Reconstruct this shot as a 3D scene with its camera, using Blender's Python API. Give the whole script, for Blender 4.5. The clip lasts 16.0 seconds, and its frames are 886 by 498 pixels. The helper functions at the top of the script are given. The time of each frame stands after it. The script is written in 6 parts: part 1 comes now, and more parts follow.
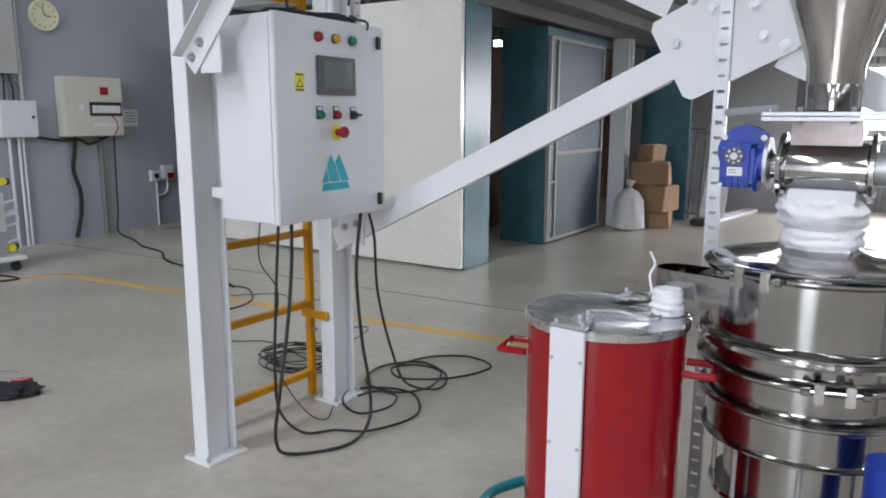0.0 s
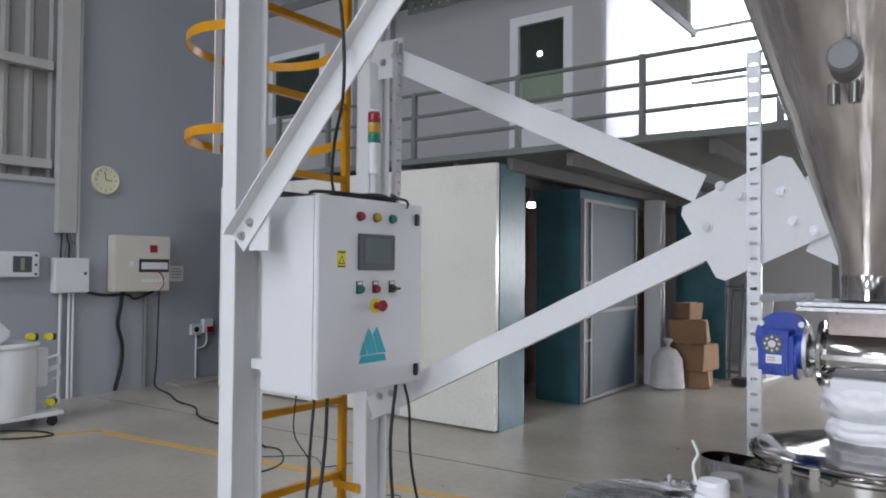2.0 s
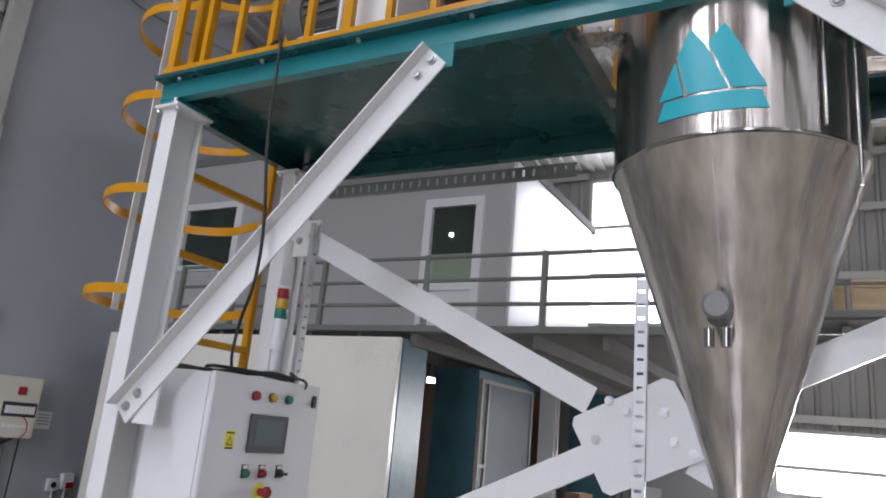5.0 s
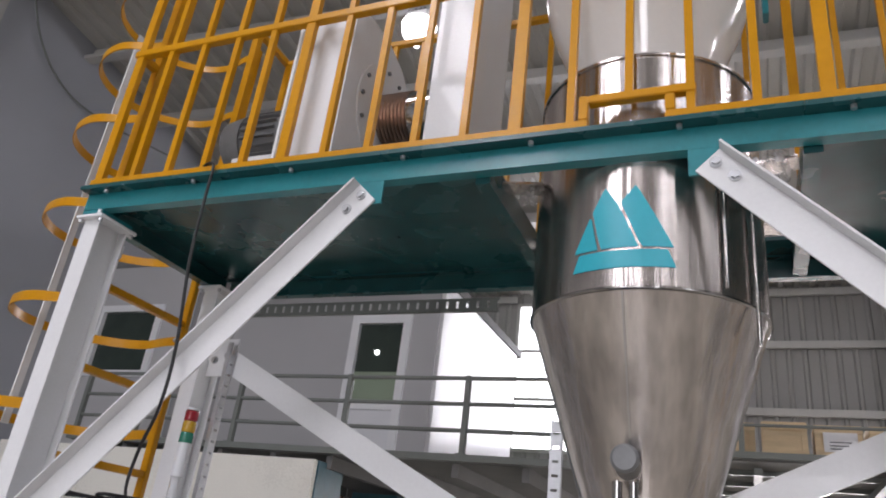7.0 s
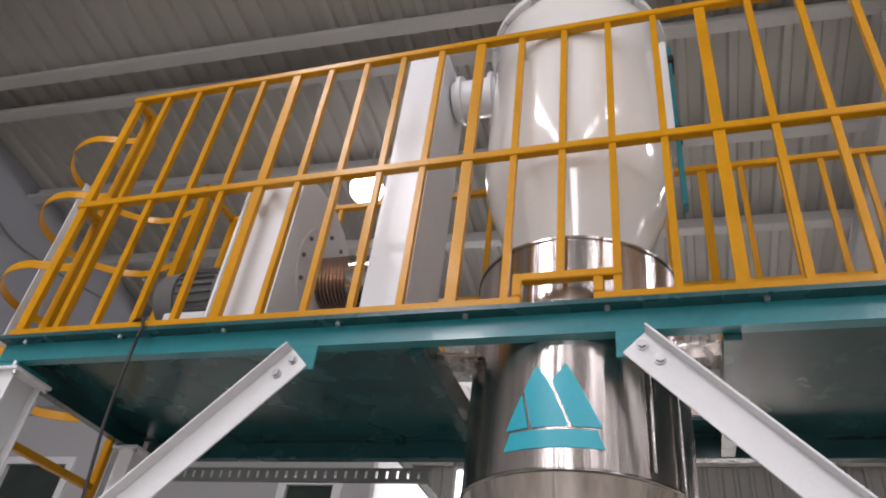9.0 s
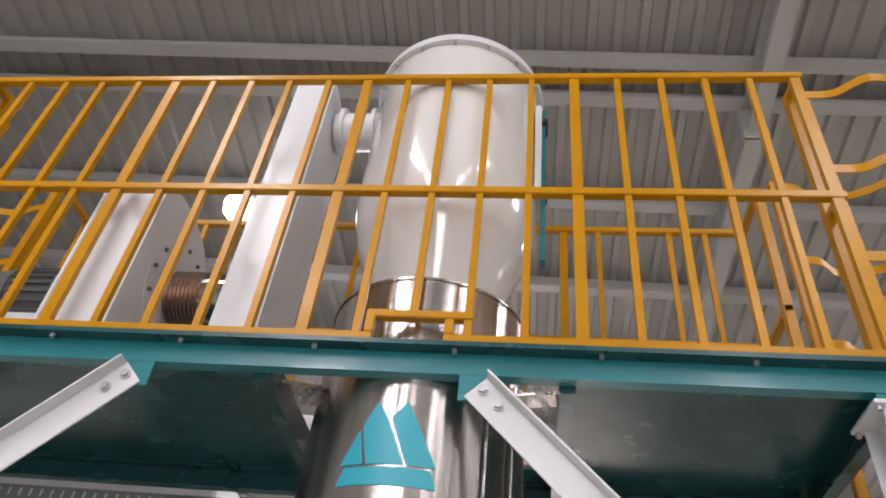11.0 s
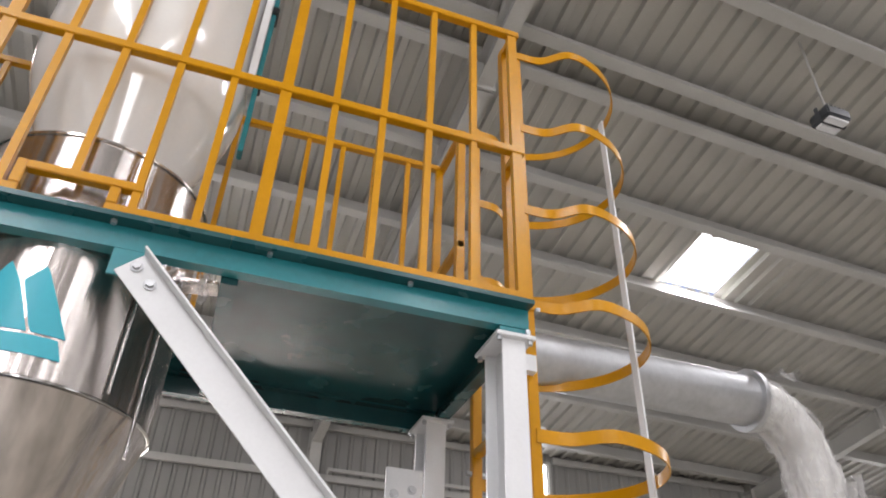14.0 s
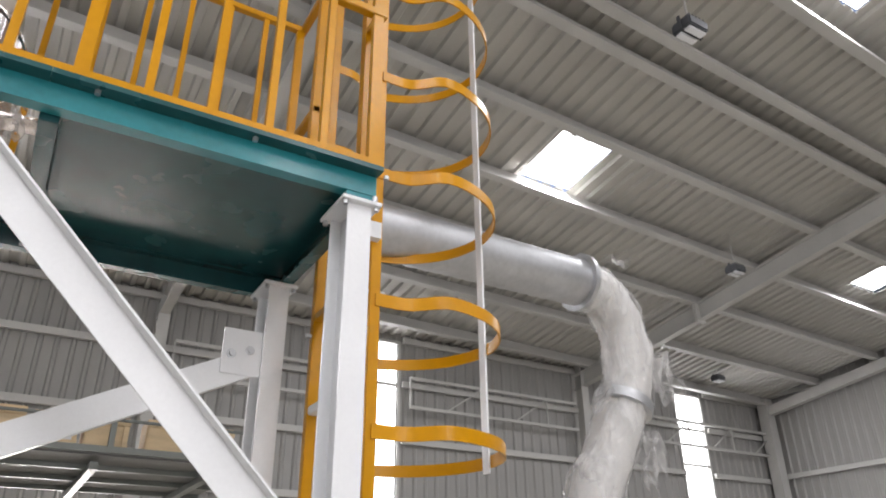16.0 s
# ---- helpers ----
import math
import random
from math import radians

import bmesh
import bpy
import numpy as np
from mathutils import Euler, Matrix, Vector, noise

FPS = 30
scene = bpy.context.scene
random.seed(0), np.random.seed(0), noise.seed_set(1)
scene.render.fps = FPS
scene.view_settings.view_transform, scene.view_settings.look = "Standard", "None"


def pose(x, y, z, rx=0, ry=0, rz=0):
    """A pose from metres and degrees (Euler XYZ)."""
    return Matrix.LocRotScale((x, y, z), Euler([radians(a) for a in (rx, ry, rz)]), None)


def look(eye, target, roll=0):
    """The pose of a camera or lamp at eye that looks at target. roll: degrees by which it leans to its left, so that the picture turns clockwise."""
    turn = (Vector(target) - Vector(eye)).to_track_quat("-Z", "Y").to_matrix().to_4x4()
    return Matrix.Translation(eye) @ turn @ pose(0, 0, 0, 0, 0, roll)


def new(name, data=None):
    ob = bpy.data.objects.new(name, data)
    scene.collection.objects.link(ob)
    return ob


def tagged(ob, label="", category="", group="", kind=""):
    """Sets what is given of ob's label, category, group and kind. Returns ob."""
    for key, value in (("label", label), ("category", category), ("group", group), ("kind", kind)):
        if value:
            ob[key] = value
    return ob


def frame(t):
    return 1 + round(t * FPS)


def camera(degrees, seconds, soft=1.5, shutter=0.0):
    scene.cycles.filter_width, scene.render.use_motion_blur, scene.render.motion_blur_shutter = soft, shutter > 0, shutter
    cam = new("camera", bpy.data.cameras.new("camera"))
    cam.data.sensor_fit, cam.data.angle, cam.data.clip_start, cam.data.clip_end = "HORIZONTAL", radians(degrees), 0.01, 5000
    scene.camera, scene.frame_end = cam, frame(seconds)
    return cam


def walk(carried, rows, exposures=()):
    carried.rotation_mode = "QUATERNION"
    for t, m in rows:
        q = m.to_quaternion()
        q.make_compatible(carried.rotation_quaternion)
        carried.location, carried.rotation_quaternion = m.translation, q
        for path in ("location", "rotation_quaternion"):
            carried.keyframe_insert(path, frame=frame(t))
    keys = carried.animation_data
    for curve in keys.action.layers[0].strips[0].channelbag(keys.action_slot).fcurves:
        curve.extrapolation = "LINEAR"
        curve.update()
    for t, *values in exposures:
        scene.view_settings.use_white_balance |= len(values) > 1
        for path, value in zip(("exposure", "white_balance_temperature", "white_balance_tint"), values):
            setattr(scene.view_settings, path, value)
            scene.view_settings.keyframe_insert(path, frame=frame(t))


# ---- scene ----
cam = camera(62.9, 16.0, soft=1.9)
PATH = [
    (0, (0.134, 0.208, 1.412), (-0.948, 1.851, 1.056), 0.2),
    (0.5, (0.135, 0.201, 1.433), (-0.972, 1.842, 1.15), 0.2),
    (1, (0.132, 0.195, 1.463), (-1.029, 1.813, 1.273), -0.0),
    (1.5, (0.137, 0.194, 1.488), (-1.045, 1.806, 1.426), 0.1),
    (2, (0.142, 0.182, 1.513), (-1.037, 1.797, 1.563), 0.5),
    (2.5, (0.147, 0.173, 1.534), (-1.006, 1.801, 1.673), 1.1),
    (3, (0.148, 0.16, 1.549), (-0.975, 1.8, 1.771), 1.9),
    (3.5, (0.156, 0.154, 1.567), (-0.917, 1.815, 1.865), 2.7),
    (3.7, (0.157, 0.149, 1.57), (-0.893, 1.819, 1.9), 3.1),
    (5.8, (0.185, 0.114, 1.649), (-0.675, 1.813, 2.26), 6.2),
    (6, (0.188, 0.115, 1.653), (-0.644, 1.816, 2.297), 6.4),
    (6.5, (0.204, 0.106, 1.671), (-0.586, 1.791, 2.403), 6.9),
    (7, (0.214, 0.095, 1.688), (-0.543, 1.759, 2.5), 7.1),
    (7.5, (0.218, 0.088, 1.702), (-0.515, 1.704, 2.624), 7.3),
    (8, (0.227, 0.08, 1.712), (-0.47, 1.653, 2.733), 7.6),
    (8.5, (0.232, 0.071, 1.721), (-0.41, 1.611, 2.823), 7.7),
    (9, (0.244, 0.064, 1.732), (-0.333, 1.565, 2.922), 7.9),
    (9.2, (0.248, 0.061, 1.734), (-0.303, 1.545, 2.956), 8.0),
    (11.3, (0.305, 0.069, 1.72), (0.14, 1.571, 3.03), 6.7),
    (11.5, (0.308, 0.069, 1.721), (0.198, 1.576, 3.032), 6.2),
    (12, (0.341, 0.071, 1.713), (0.349, 1.587, 3.016), 5.8),
    (12.5, (0.357, 0.075, 1.71), (0.519, 1.604, 2.988), 4.6),
    (13, (0.377, 0.08, 1.702), (0.65, 1.631, 2.935), 3.9),
    (13.5, (0.404, 0.079, 1.702), (0.791, 1.646, 2.883), 2.9),
    (14, (0.44, 0.073, 1.701), (0.959, 1.618, 2.86), 1.7),
    (14.5, (0.475, 0.073, 1.692), (1.124, 1.591, 2.82), 0.9),
    (15, (0.496, 0.078, 1.682), (1.263, 1.576, 2.762), 0.3),
    (15.5, (0.514, 0.084, 1.669), (1.372, 1.591, 2.666), -0.2),
    (16, (0.514, 0.093, 1.652), (1.435, 1.627, 2.546), -0.6),
]
walk(cam, [(t, look(eye, target, roll)) for t, eye, target, roll in PATH],
     [(0, -0.29, 6000, 13), (1.5, -0.39, 6000, 14), (2.3, -0.48, 6020, 14), (3.5, -0.5, 6050, 15), (7, -0.53, 6400, 19), (9, -0.47, 6600, 20), (12.5, -0.34, 6650, 18), (16, -0.17, 6550, 15)])

# ---- world and lights ----
world = bpy.data.worlds.new("sky")
scene.world = world
world.use_nodes = True
_sky = world.node_tree.nodes.new("ShaderNodeTexSky")
_sky.sky_type, _sky.sun_disc, _sky.sun_elevation, _sky.sun_rotation = "NISHITA", False, radians(55), radians(20)
_bg = world.node_tree.nodes["Background"]
_bg.inputs["Strength"].default_value = 0.1
world.node_tree.links.new(_sky.outputs[0], _bg.inputs[0])
scene.view_settings.exposure = 0.0


def area_lamp(name, m, sx, sy, watts, colour=(1, 1, 1)):
    d = bpy.data.lights.new(name, "AREA")
    d.shape, d.size, d.size_y, d.energy, d.color = "RECTANGLE", sx, sy, watts, colour
    ob = new(name, d)
    ob.matrix_world = m
    return ob


# roof: z = ROOF0 + SLOPE * (13 - y) up to the ridge
ROOF0, SLOPE, RIDGE, YF, YB, XL, XR = 7.0, 0.127, -6.0, 13.2, -25.2, -8.1, 19.0


def roof_z(y):
    return ROOF0 + SLOPE * (13 - y if y > RIDGE else 13 - 2 * RIDGE + y)


# entries with y below 0 are unseen skylights, added as fill light
SKYLIGHTS_AND_FILL = [(6.9, 7.08), (15.3, 7.08), (7.9, 2.65), (-3.5, -3.2), (4.0, -3.2), (11.5, -3.2), (-3.5, -9.5), (4.0, -9.5), (11.5, -9.5), (0.0, -15.0), (8.0, -15.0)]
for sx_, sy_ in SKYLIGHTS_AND_FILL:
    area_lamp("skylight_and_fill_lamp", pose(sx_, sy_, roof_z(sy_) - (0.3 if sy_ > 0 else 0.5)), 1.0, 1.1 if sy_ > 0 else 4.8, 285 * (1.45 if sx_ < 1 else 0.65 if sx_ < 6 else 0.3) if sy_ < 0 else 290, (0.97, 0.99, 1.0))
area_lamp("doorway_lamp", look((0.3, YB + 0.4, 3.4), (0.3, 0, 2.6)), 6.5, 6.0, 1800, (0.97, 0.99, 1.0))
low = area_lamp("low_window_lamp", look((0.7, YF - 0.3, 1.65), (0.0, 10.6, 0.0)), 2.8, 1.0, 210, (1.0, 0.97, 0.92))
low.data.spread = radians(110)
area_lamp("window_lamp", look((-2.4, YF - 0.25, 5.3), (-2.4, 0, 4.0)), 2.7, 2.7, 150, (0.98, 0.99, 1.0))


# ---- materials ----
def mat(name, col, rough=0.5, metal=0.0, var=0.08, scale=3.0, bump=0.0, bscale=60.0, stretch=None, coat=0.0, dirt=None, spec=0.5):
    m = bpy.data.materials.new(name)
    m.use_nodes = True
    nt = m.node_tree
    b = nt.nodes["Principled BSDF"]
    b.inputs["Metallic"].default_value = metal
    b.inputs["Coat Weight"].default_value = coat
    b.inputs["Specular IOR Level"].default_value = spec
    tc = nt.nodes.new("ShaderNodeTexCoord")
    mp = nt.nodes.new("ShaderNodeMapping")
    mp.inputs["Scale"].default_value = stretch or (1, 1, 1)
    nt.links.new(tc.outputs["Object"], mp.inputs["Vector"])
    big = nt.nodes.new("ShaderNodeTexNoise")
    big.inputs["Scale"].default_value, big.inputs["Detail"].default_value = scale, 5
    fine = nt.nodes.new("ShaderNodeTexNoise")
    fine.inputs["Scale"].default_value, fine.inputs["Detail"].default_value = bscale, 3
    for n in (big, fine):
        nt.links.new(mp.outputs[0], n.inputs["Vector"])
    mixn = nt.nodes.new("ShaderNodeMath")
    mixn.operation = "MULTIPLY_ADD"
    mixn.inputs[1].default_value = 0.35
    nt.links.new(fine.outputs["Fac"], mixn.inputs[0])
    sc = nt.nodes.new("ShaderNodeMath")
    sc.operation = "MULTIPLY"
    sc.inputs[1].default_value = 0.65
    nt.links.new(big.outputs["Fac"], sc.inputs[0])
    nt.links.new(sc.outputs[0], mixn.inputs[2])
    ramp = nt.nodes.new("ShaderNodeValToRGB")
    ramp.color_ramp.elements[0].position, ramp.color_ramp.elements[1].position = 0.3, 0.7
    lo = dirt or tuple(c * (1 - 2 * var) for c in col)
    hi = tuple(min(1, c * (1 + var)) for c in col)
    ramp.color_ramp.elements[0].color, ramp.color_ramp.elements[1].color = (*lo, 1), (*hi, 1)
    nt.links.new(mixn.outputs[0], ramp.inputs[0])
    nt.links.new(ramp.outputs[0], b.inputs["Base Color"])
    rr = nt.nodes.new("ShaderNodeMapRange")
    rr.inputs["To Min"].default_value, rr.inputs["To Max"].default_value = max(0.02, rough * 0.75), min(1, rough * 1.25)
    nt.links.new(mixn.outputs[0], rr.inputs["Value"])
    nt.links.new(rr.outputs[0], b.inputs["Roughness"])
    if bump:
        bp = nt.nodes.new("ShaderNodeBump")
        bp.inputs["Strength"].default_value, bp.inputs["Distance"].default_value = bump, 0.01
        nt.links.new(fine.outputs["Fac"], bp.inputs["Height"])
        nt.links.new(bp.outputs[0], b.inputs["Normal"])
    return m


def glow(name, col, strength):
    m = bpy.data.materials.new(name)
    m.use_nodes = True
    b = m.node_tree.nodes["Principled BSDF"]
    b.inputs["Base Color"].default_value = (*col, 1)
    b.inputs["Emission Color"].default_value, b.inputs["Emission Strength"].default_value = (*col, 1), strength
    return m


def film_mat(name, col, thin, thick, rough):
    m = bpy.data.materials.new(name)
    m.use_nodes = True
    nt = m.node_tree
    b = nt.nodes["Principled BSDF"]
    b.inputs["Base Color"].default_value, b.inputs["Roughness"].default_value = (*col, 1), rough
    mp = nt.nodes.new("ShaderNodeMapping")
    mp.inputs["Scale"].default_value, mp.inputs["Rotation"].default_value = (1, 1, 0.3), (0, 0.5, 0)
    tc = nt.nodes.new("ShaderNodeTexCoord")
    nt.links.new(tc.outputs["Object"], mp.inputs["Vector"])
    crease = nt.nodes.new("ShaderNodeTexNoise")
    crease.inputs["Scale"].default_value, crease.inputs["Detail"].default_value = 10, 4
    nt.links.new(mp.outputs[0], crease.inputs["Vector"])
    rg = nt.nodes.new("ShaderNodeMapRange")
    rg.inputs["From Min"].default_value, rg.inputs["From Max"].default_value = 0.42, 0.68
    rg.inputs["To Min"].default_value, rg.inputs["To Max"].default_value = thin, thick
    nt.links.new(crease.outputs["Fac"], rg.inputs["Value"])
    nt.links.new(rg.outputs[0], b.inputs["Alpha"])
    n = nt.nodes.new("ShaderNodeTexNoise")
    n.inputs["Scale"].default_value, n.inputs["Detail"].default_value = 22, 6
    bp = nt.nodes.new("ShaderNodeBump")
    bp.inputs["Strength"].default_value, bp.inputs["Distance"].default_value = 0.9, 0.02
    nt.links.new(n.outputs["Fac"], bp.inputs["Height"])
    nt.links.new(bp.outputs[0], b.inputs["Normal"])
    return m


WHITE = mat("white_enamel", (0.75, 0.76, 0.78), 0.38, var=0.03, scale=2, bump=0.05, bscale=90, coat=0.2)
PANEL = mat("light_grey_powder_coat", (0.71, 0.72, 0.75), 0.45, var=0.02, scale=2, bump=0.06, bscale=400)
CREAM = mat("cream_sheet", (0.80, 0.79, 0.73), 0.28, var=0.03, scale=1.2, coat=0.3)
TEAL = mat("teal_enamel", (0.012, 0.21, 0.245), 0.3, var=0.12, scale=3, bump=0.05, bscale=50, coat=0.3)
# darker copy of teal_enamel: the shade under the deck is in its colour
TEALSHADE = mat("shaded_teal_enamel", (0.014, 0.082, 0.090), 0.27, var=0.16, scale=2.5, bump=0.05, bscale=5)
BOOTH = mat("blue_teal_sheet", (0.045, 0.15, 0.20), 0.36, var=0.14, scale=2.5, bump=0.5, bscale=7)
PLY = mat("brown_plywood", (0.20, 0.105, 0.055), 0.55, var=0.18, scale=2, bump=0.08, bscale=30, stretch=(4, 4, 0.5))
YELLOW = mat("yellow_enamel", (0.575, 0.262, 0.0005), 0.33, var=0.07, scale=4, bump=0.06, bscale=45, coat=0.06, spec=0.28)
STEEL = mat("brushed_stainless", (0.60, 0.555, 0.53), 0.24, metal=1.0, var=0.26, scale=4.0, bump=0.30, bscale=9, stretch=(3, 3, 0.08))
_tan = STEEL.node_tree.nodes.new("ShaderNodeTangent")
_tan.direction_type, _tan.axis = "RADIAL", "Z"
_sb = STEEL.node_tree.nodes["Principled BSDF"]
_sb.inputs["Anisotropic"].default_value, _sb.inputs["Anisotropic Rotation"].default_value = 0.85, 0.25
STEEL.node_tree.links.new(_tan.outputs[0], _sb.inputs["Tangent"])
LID = mat("brushed_lid", (0.72, 0.72, 0.73), 0.27, metal=1.0, var=0.12, scale=5, bump=0.05, bscale=30, stretch=(0.4, 3, 1))
POLISH = mat("polished_stainless", (0.42, 0.41, 0.40), 0.13, metal=1.0, var=0.12, scale=5, bump=0.10, bscale=8)
GALV = mat("galvanised_steel", (0.52, 0.53, 0.55), 0.45, metal=0.9, var=0.1, scale=8, bump=0.05, bscale=40)
GREYWALL = mat("grey_blue_wall_paint", (0.35, 0.365, 0.40), 0.75, var=0.05, scale=0.8, bump=0.1, bscale=120)
OFFICE = mat("pale_grey_office_paint", (0.43, 0.43, 0.44), 0.75, var=0.04, scale=0.8, bump=0.1, bscale=120)
FLOOR = mat("sealed_concrete_floor", (0.49, 0.46, 0.40), 0.30, var=0.09, scale=1.3, bump=0.07, bscale=14, dirt=(0.325, 0.30, 0.255))
SHEET = mat("grey_profiled_sheet", (0.295, 0.29, 0.28), 0.5, var=0.06, scale=0.6)
ROOFM = mat("roof_sheet", (0.46, 0.45, 0.425), 0.5, var=0.06, scale=0.5)
PURLIN = mat("grey_primer_steel", (0.46, 0.455, 0.44), 0.5, var=0.06, scale=1.5)
RED = mat("red_enamel", (0.31, 0.003, 0.008), 0.16, var=0.08, scale=4, coat=0.0)
RUBBER = mat("black_rubber", (0.014, 0.014, 0.016), 0.5, var=0.2, scale=12)
BLACKPL = mat("black_plastic", (0.02, 0.02, 0.022), 0.35, var=0.1)
GREYPL = mat("dark_grey_plastic", (0.075, 0.08, 0.09), 0.4, var=0.05)
SCREEN = mat("dark_glass_screen", (0.16, 0.19, 0.20), 0.08, var=0.05)
BLUE = mat("blue_gearbox_paint", (0.008, 0.045, 0.36), 0.32, var=0.1, scale=10, bump=0.1, bscale=80, coat=0.2)
FABRIC = mat("white_filter_cloth", (0.80, 0.80, 0.83), 0.85, var=0.05, scale=10, bump=0.35, bscale=25)
CARD = mat("brown_cardboard", (0.31, 0.185, 0.10), 0.8, var=0.1, scale=4, bump=0.1, bscale=40)
CAST = mat("dull_cast_cap", (0.17, 0.175, 0.18), 0.35, var=0.1)
WOOD = mat("pale_crate_wood", (0.66, 0.51, 0.32), 0.7, var=0.12, scale=3, stretch=(1, 1, 6))
BAGM = mat("white_woven_sack", (0.62, 0.61, 0.61), 0.7, var=0.08, scale=8, bump=0.3, bscale=30)
BEIGE = mat("beige_enclosure", (0.60, 0.57, 0.50), 0.5, var=0.04)
CLOCKF = mat("cream_clock_face", (0.74, 0.72, 0.52), 0.4, var=0.03)
LOGO = mat("cyan_sticker", (0.02, 0.40, 0.50), 0.35, var=0.04)
LAMPR = mat("red_lens", (0.30, 0.02, 0.03), 0.2, var=0.05)
LAMPY = mat("amber_lens", (0.5, 0.3, 0.03), 0.2, var=0.05)
LAMPG = mat("green_lens", (0.02, 0.18, 0.12), 0.2, var=0.05)
SIGNY = mat("yellow_label", (0.75, 0.68, 0.03), 0.4, var=0.03)
LINE = mat("worn_yellow_floor_paint", (0.68, 0.40, 0.07), 0.5, var=0.12, scale=6, dirt=(0.50, 0.37, 0.18))
RAILGREY = mat("grey_green_rail_paint", (0.17, 0.185, 0.175), 0.45, var=0.06)
DARKBEAM = mat("dark_grey_steelwork", (0.20, 0.20, 0.20), 0.8, var=0.08, spec=0.2)
GLASSDARK = mat("green_tinted_glass", (0.035, 0.05, 0.042), 0.08, var=0.1)
FROST = mat("frosted_green_glass", (0.24, 0.30, 0.22), 0.35, var=0.04)
BOOTHMESH = mat("ribbed_blue_mesh", (0.038, 0.078, 0.105), 0.34, var=0.15, scale=2, bump=0.5, bscale=30, stretch=(0.2, 0.2, 6))
PAPER = mat("white_paper", (0.72, 0.72, 0.74), 0.7, var=0.02)
BRONZE = mat("brass_tinted_steel", (0.42, 0.30, 0.24), 0.3, metal=1.0, var=0.1)
ACRYL = mat("clear_acrylic", (0.62, 0.50, 0.47), 0.15, var=0.12, scale=14)
WRAPPED = mat("dull_grey_pipe", (0.56, 0.55, 0.54), 0.4, var=0.1, scale=6)
MOTOR = mat("grey_motor_paint", (0.14, 0.145, 0.15), 0.45, var=0.08)
FILM = film_mat("clear_stretch_film", (0.86, 0.85, 0.85), 0.10, 0.62, 0.08)
SKYGLOW = glow("skylight_sheet", (0.95, 0.98, 1.0), 5.0)
WINGLOW = glow("bright_window_sheet", (0.97, 0.99, 1.0), 7.0)
LAMPGLOW = glow("lit_lamp", (1.0, 0.98, 0.94), 12.0)


# ---- mesh helpers ----
def v3(p):
    return Vector(p)


def box(bm, x0, x1, y0, y1, z0, z1, bevel=0.0):
    m = Matrix.Translation(((x0 + x1) / 2, (y0 + y1) / 2, (z0 + z1) / 2)) @ Matrix.Diagonal((abs(x1 - x0), abs(y1 - y0), abs(z1 - z0), 1))
    r = bmesh.ops.create_cube(bm, size=1, matrix=m)
    if bevel:
        es = list({e for v in r["verts"] for e in v.link_edges})
        bmesh.ops.bevel(bm, geom=es, offset=bevel, segments=2, affect="EDGES", clamp_overlap=True)
    return bm


def beam(bm, p0, p1, w, h, side=(0, 1, 0), bevel=0.0):
    """A bar from p0 to p1; w along side, h across it."""
    a, b = v3(p0), v3(p1)
    d = (b - a)
    n = d.normalized()
    s = (v3(side) - n * n.dot(v3(side))).normalized()
    u = n.cross(s)
    m = Matrix((( *n, 0), (*s, 0), (*u, 0), (0, 0, 0, 1))).transposed()
    m.translation = (a + b) / 2
    r = bmesh.ops.create_cube(bm, size=1, matrix=m @ Matrix.Diagonal((d.length, w, h, 1)))
    if bevel:
        es = list({e for v in r["verts"] for e in v.link_edges})
        bmesh.ops.bevel(bm, geom=es, offset=bevel, segments=2, affect="EDGES", clamp_overlap=True)
    return bm


def cyl(bm, p0, p1, r0, r1=None, seg=24):
    a, b = v3(p0), v3(p1)
    q = (b - a).to_track_quat("Z", "Y").to_matrix().to_4x4()
    bmesh.ops.create_cone(bm, cap_ends=True, segments=seg, radius1=r0, radius2=r0 if r1 is None else r1, depth=(b - a).length, matrix=Matrix.Translation((a + b) / 2) @ q)
    return bm


def lathe(bm, prof, at, seg=48, axis="Z"):
    """A turned shape: prof is a list of (radius, height)."""
    rings = []
    for r, h in prof:
        ring = []
        for i in range(seg):
            a = 2 * math.pi * i / seg
            c, s_ = r * math.cos(a), r * math.sin(a)
            p = (c, s_, h) if axis == "Z" else (h, c, s_) if axis == "X" else (s_, h, c)
            ring.append(bm.verts.new((at[0] + p[0], at[1] + p[1], at[2] + p[2])))
        rings.append(ring)
    for A, B in zip(rings, rings[1:]):
        for i in range(seg):
            bm.faces.new((A[i], A[(i + 1) % seg], B[(i + 1) % seg], B[i]))
    for ring, flip in ((rings[0], True), (rings[-1], False)):
        bm.faces.new(ring[::-1] if flip else ring)
    return bm


def smooth_line(pts, n=8):
    """Catmull-Rom through pts."""
    P = [v3(p) for p in pts]
    P = [P[0] * 2 - P[1]] + P + [P[-1] * 2 - P[-2]]
    out = []
    for i in range(1, len(P) - 2):
        a, b, c, d = P[i - 1:i + 3]
        for k in range(n):
            t = k / n
            out.append(0.5 * ((2 * b) + (c - a) * t + (2 * a - 5 * b + 4 * c - d) * t * t + (3 * b - a - 3 * c + d) * t ** 3))
    return out + [P[-2]]


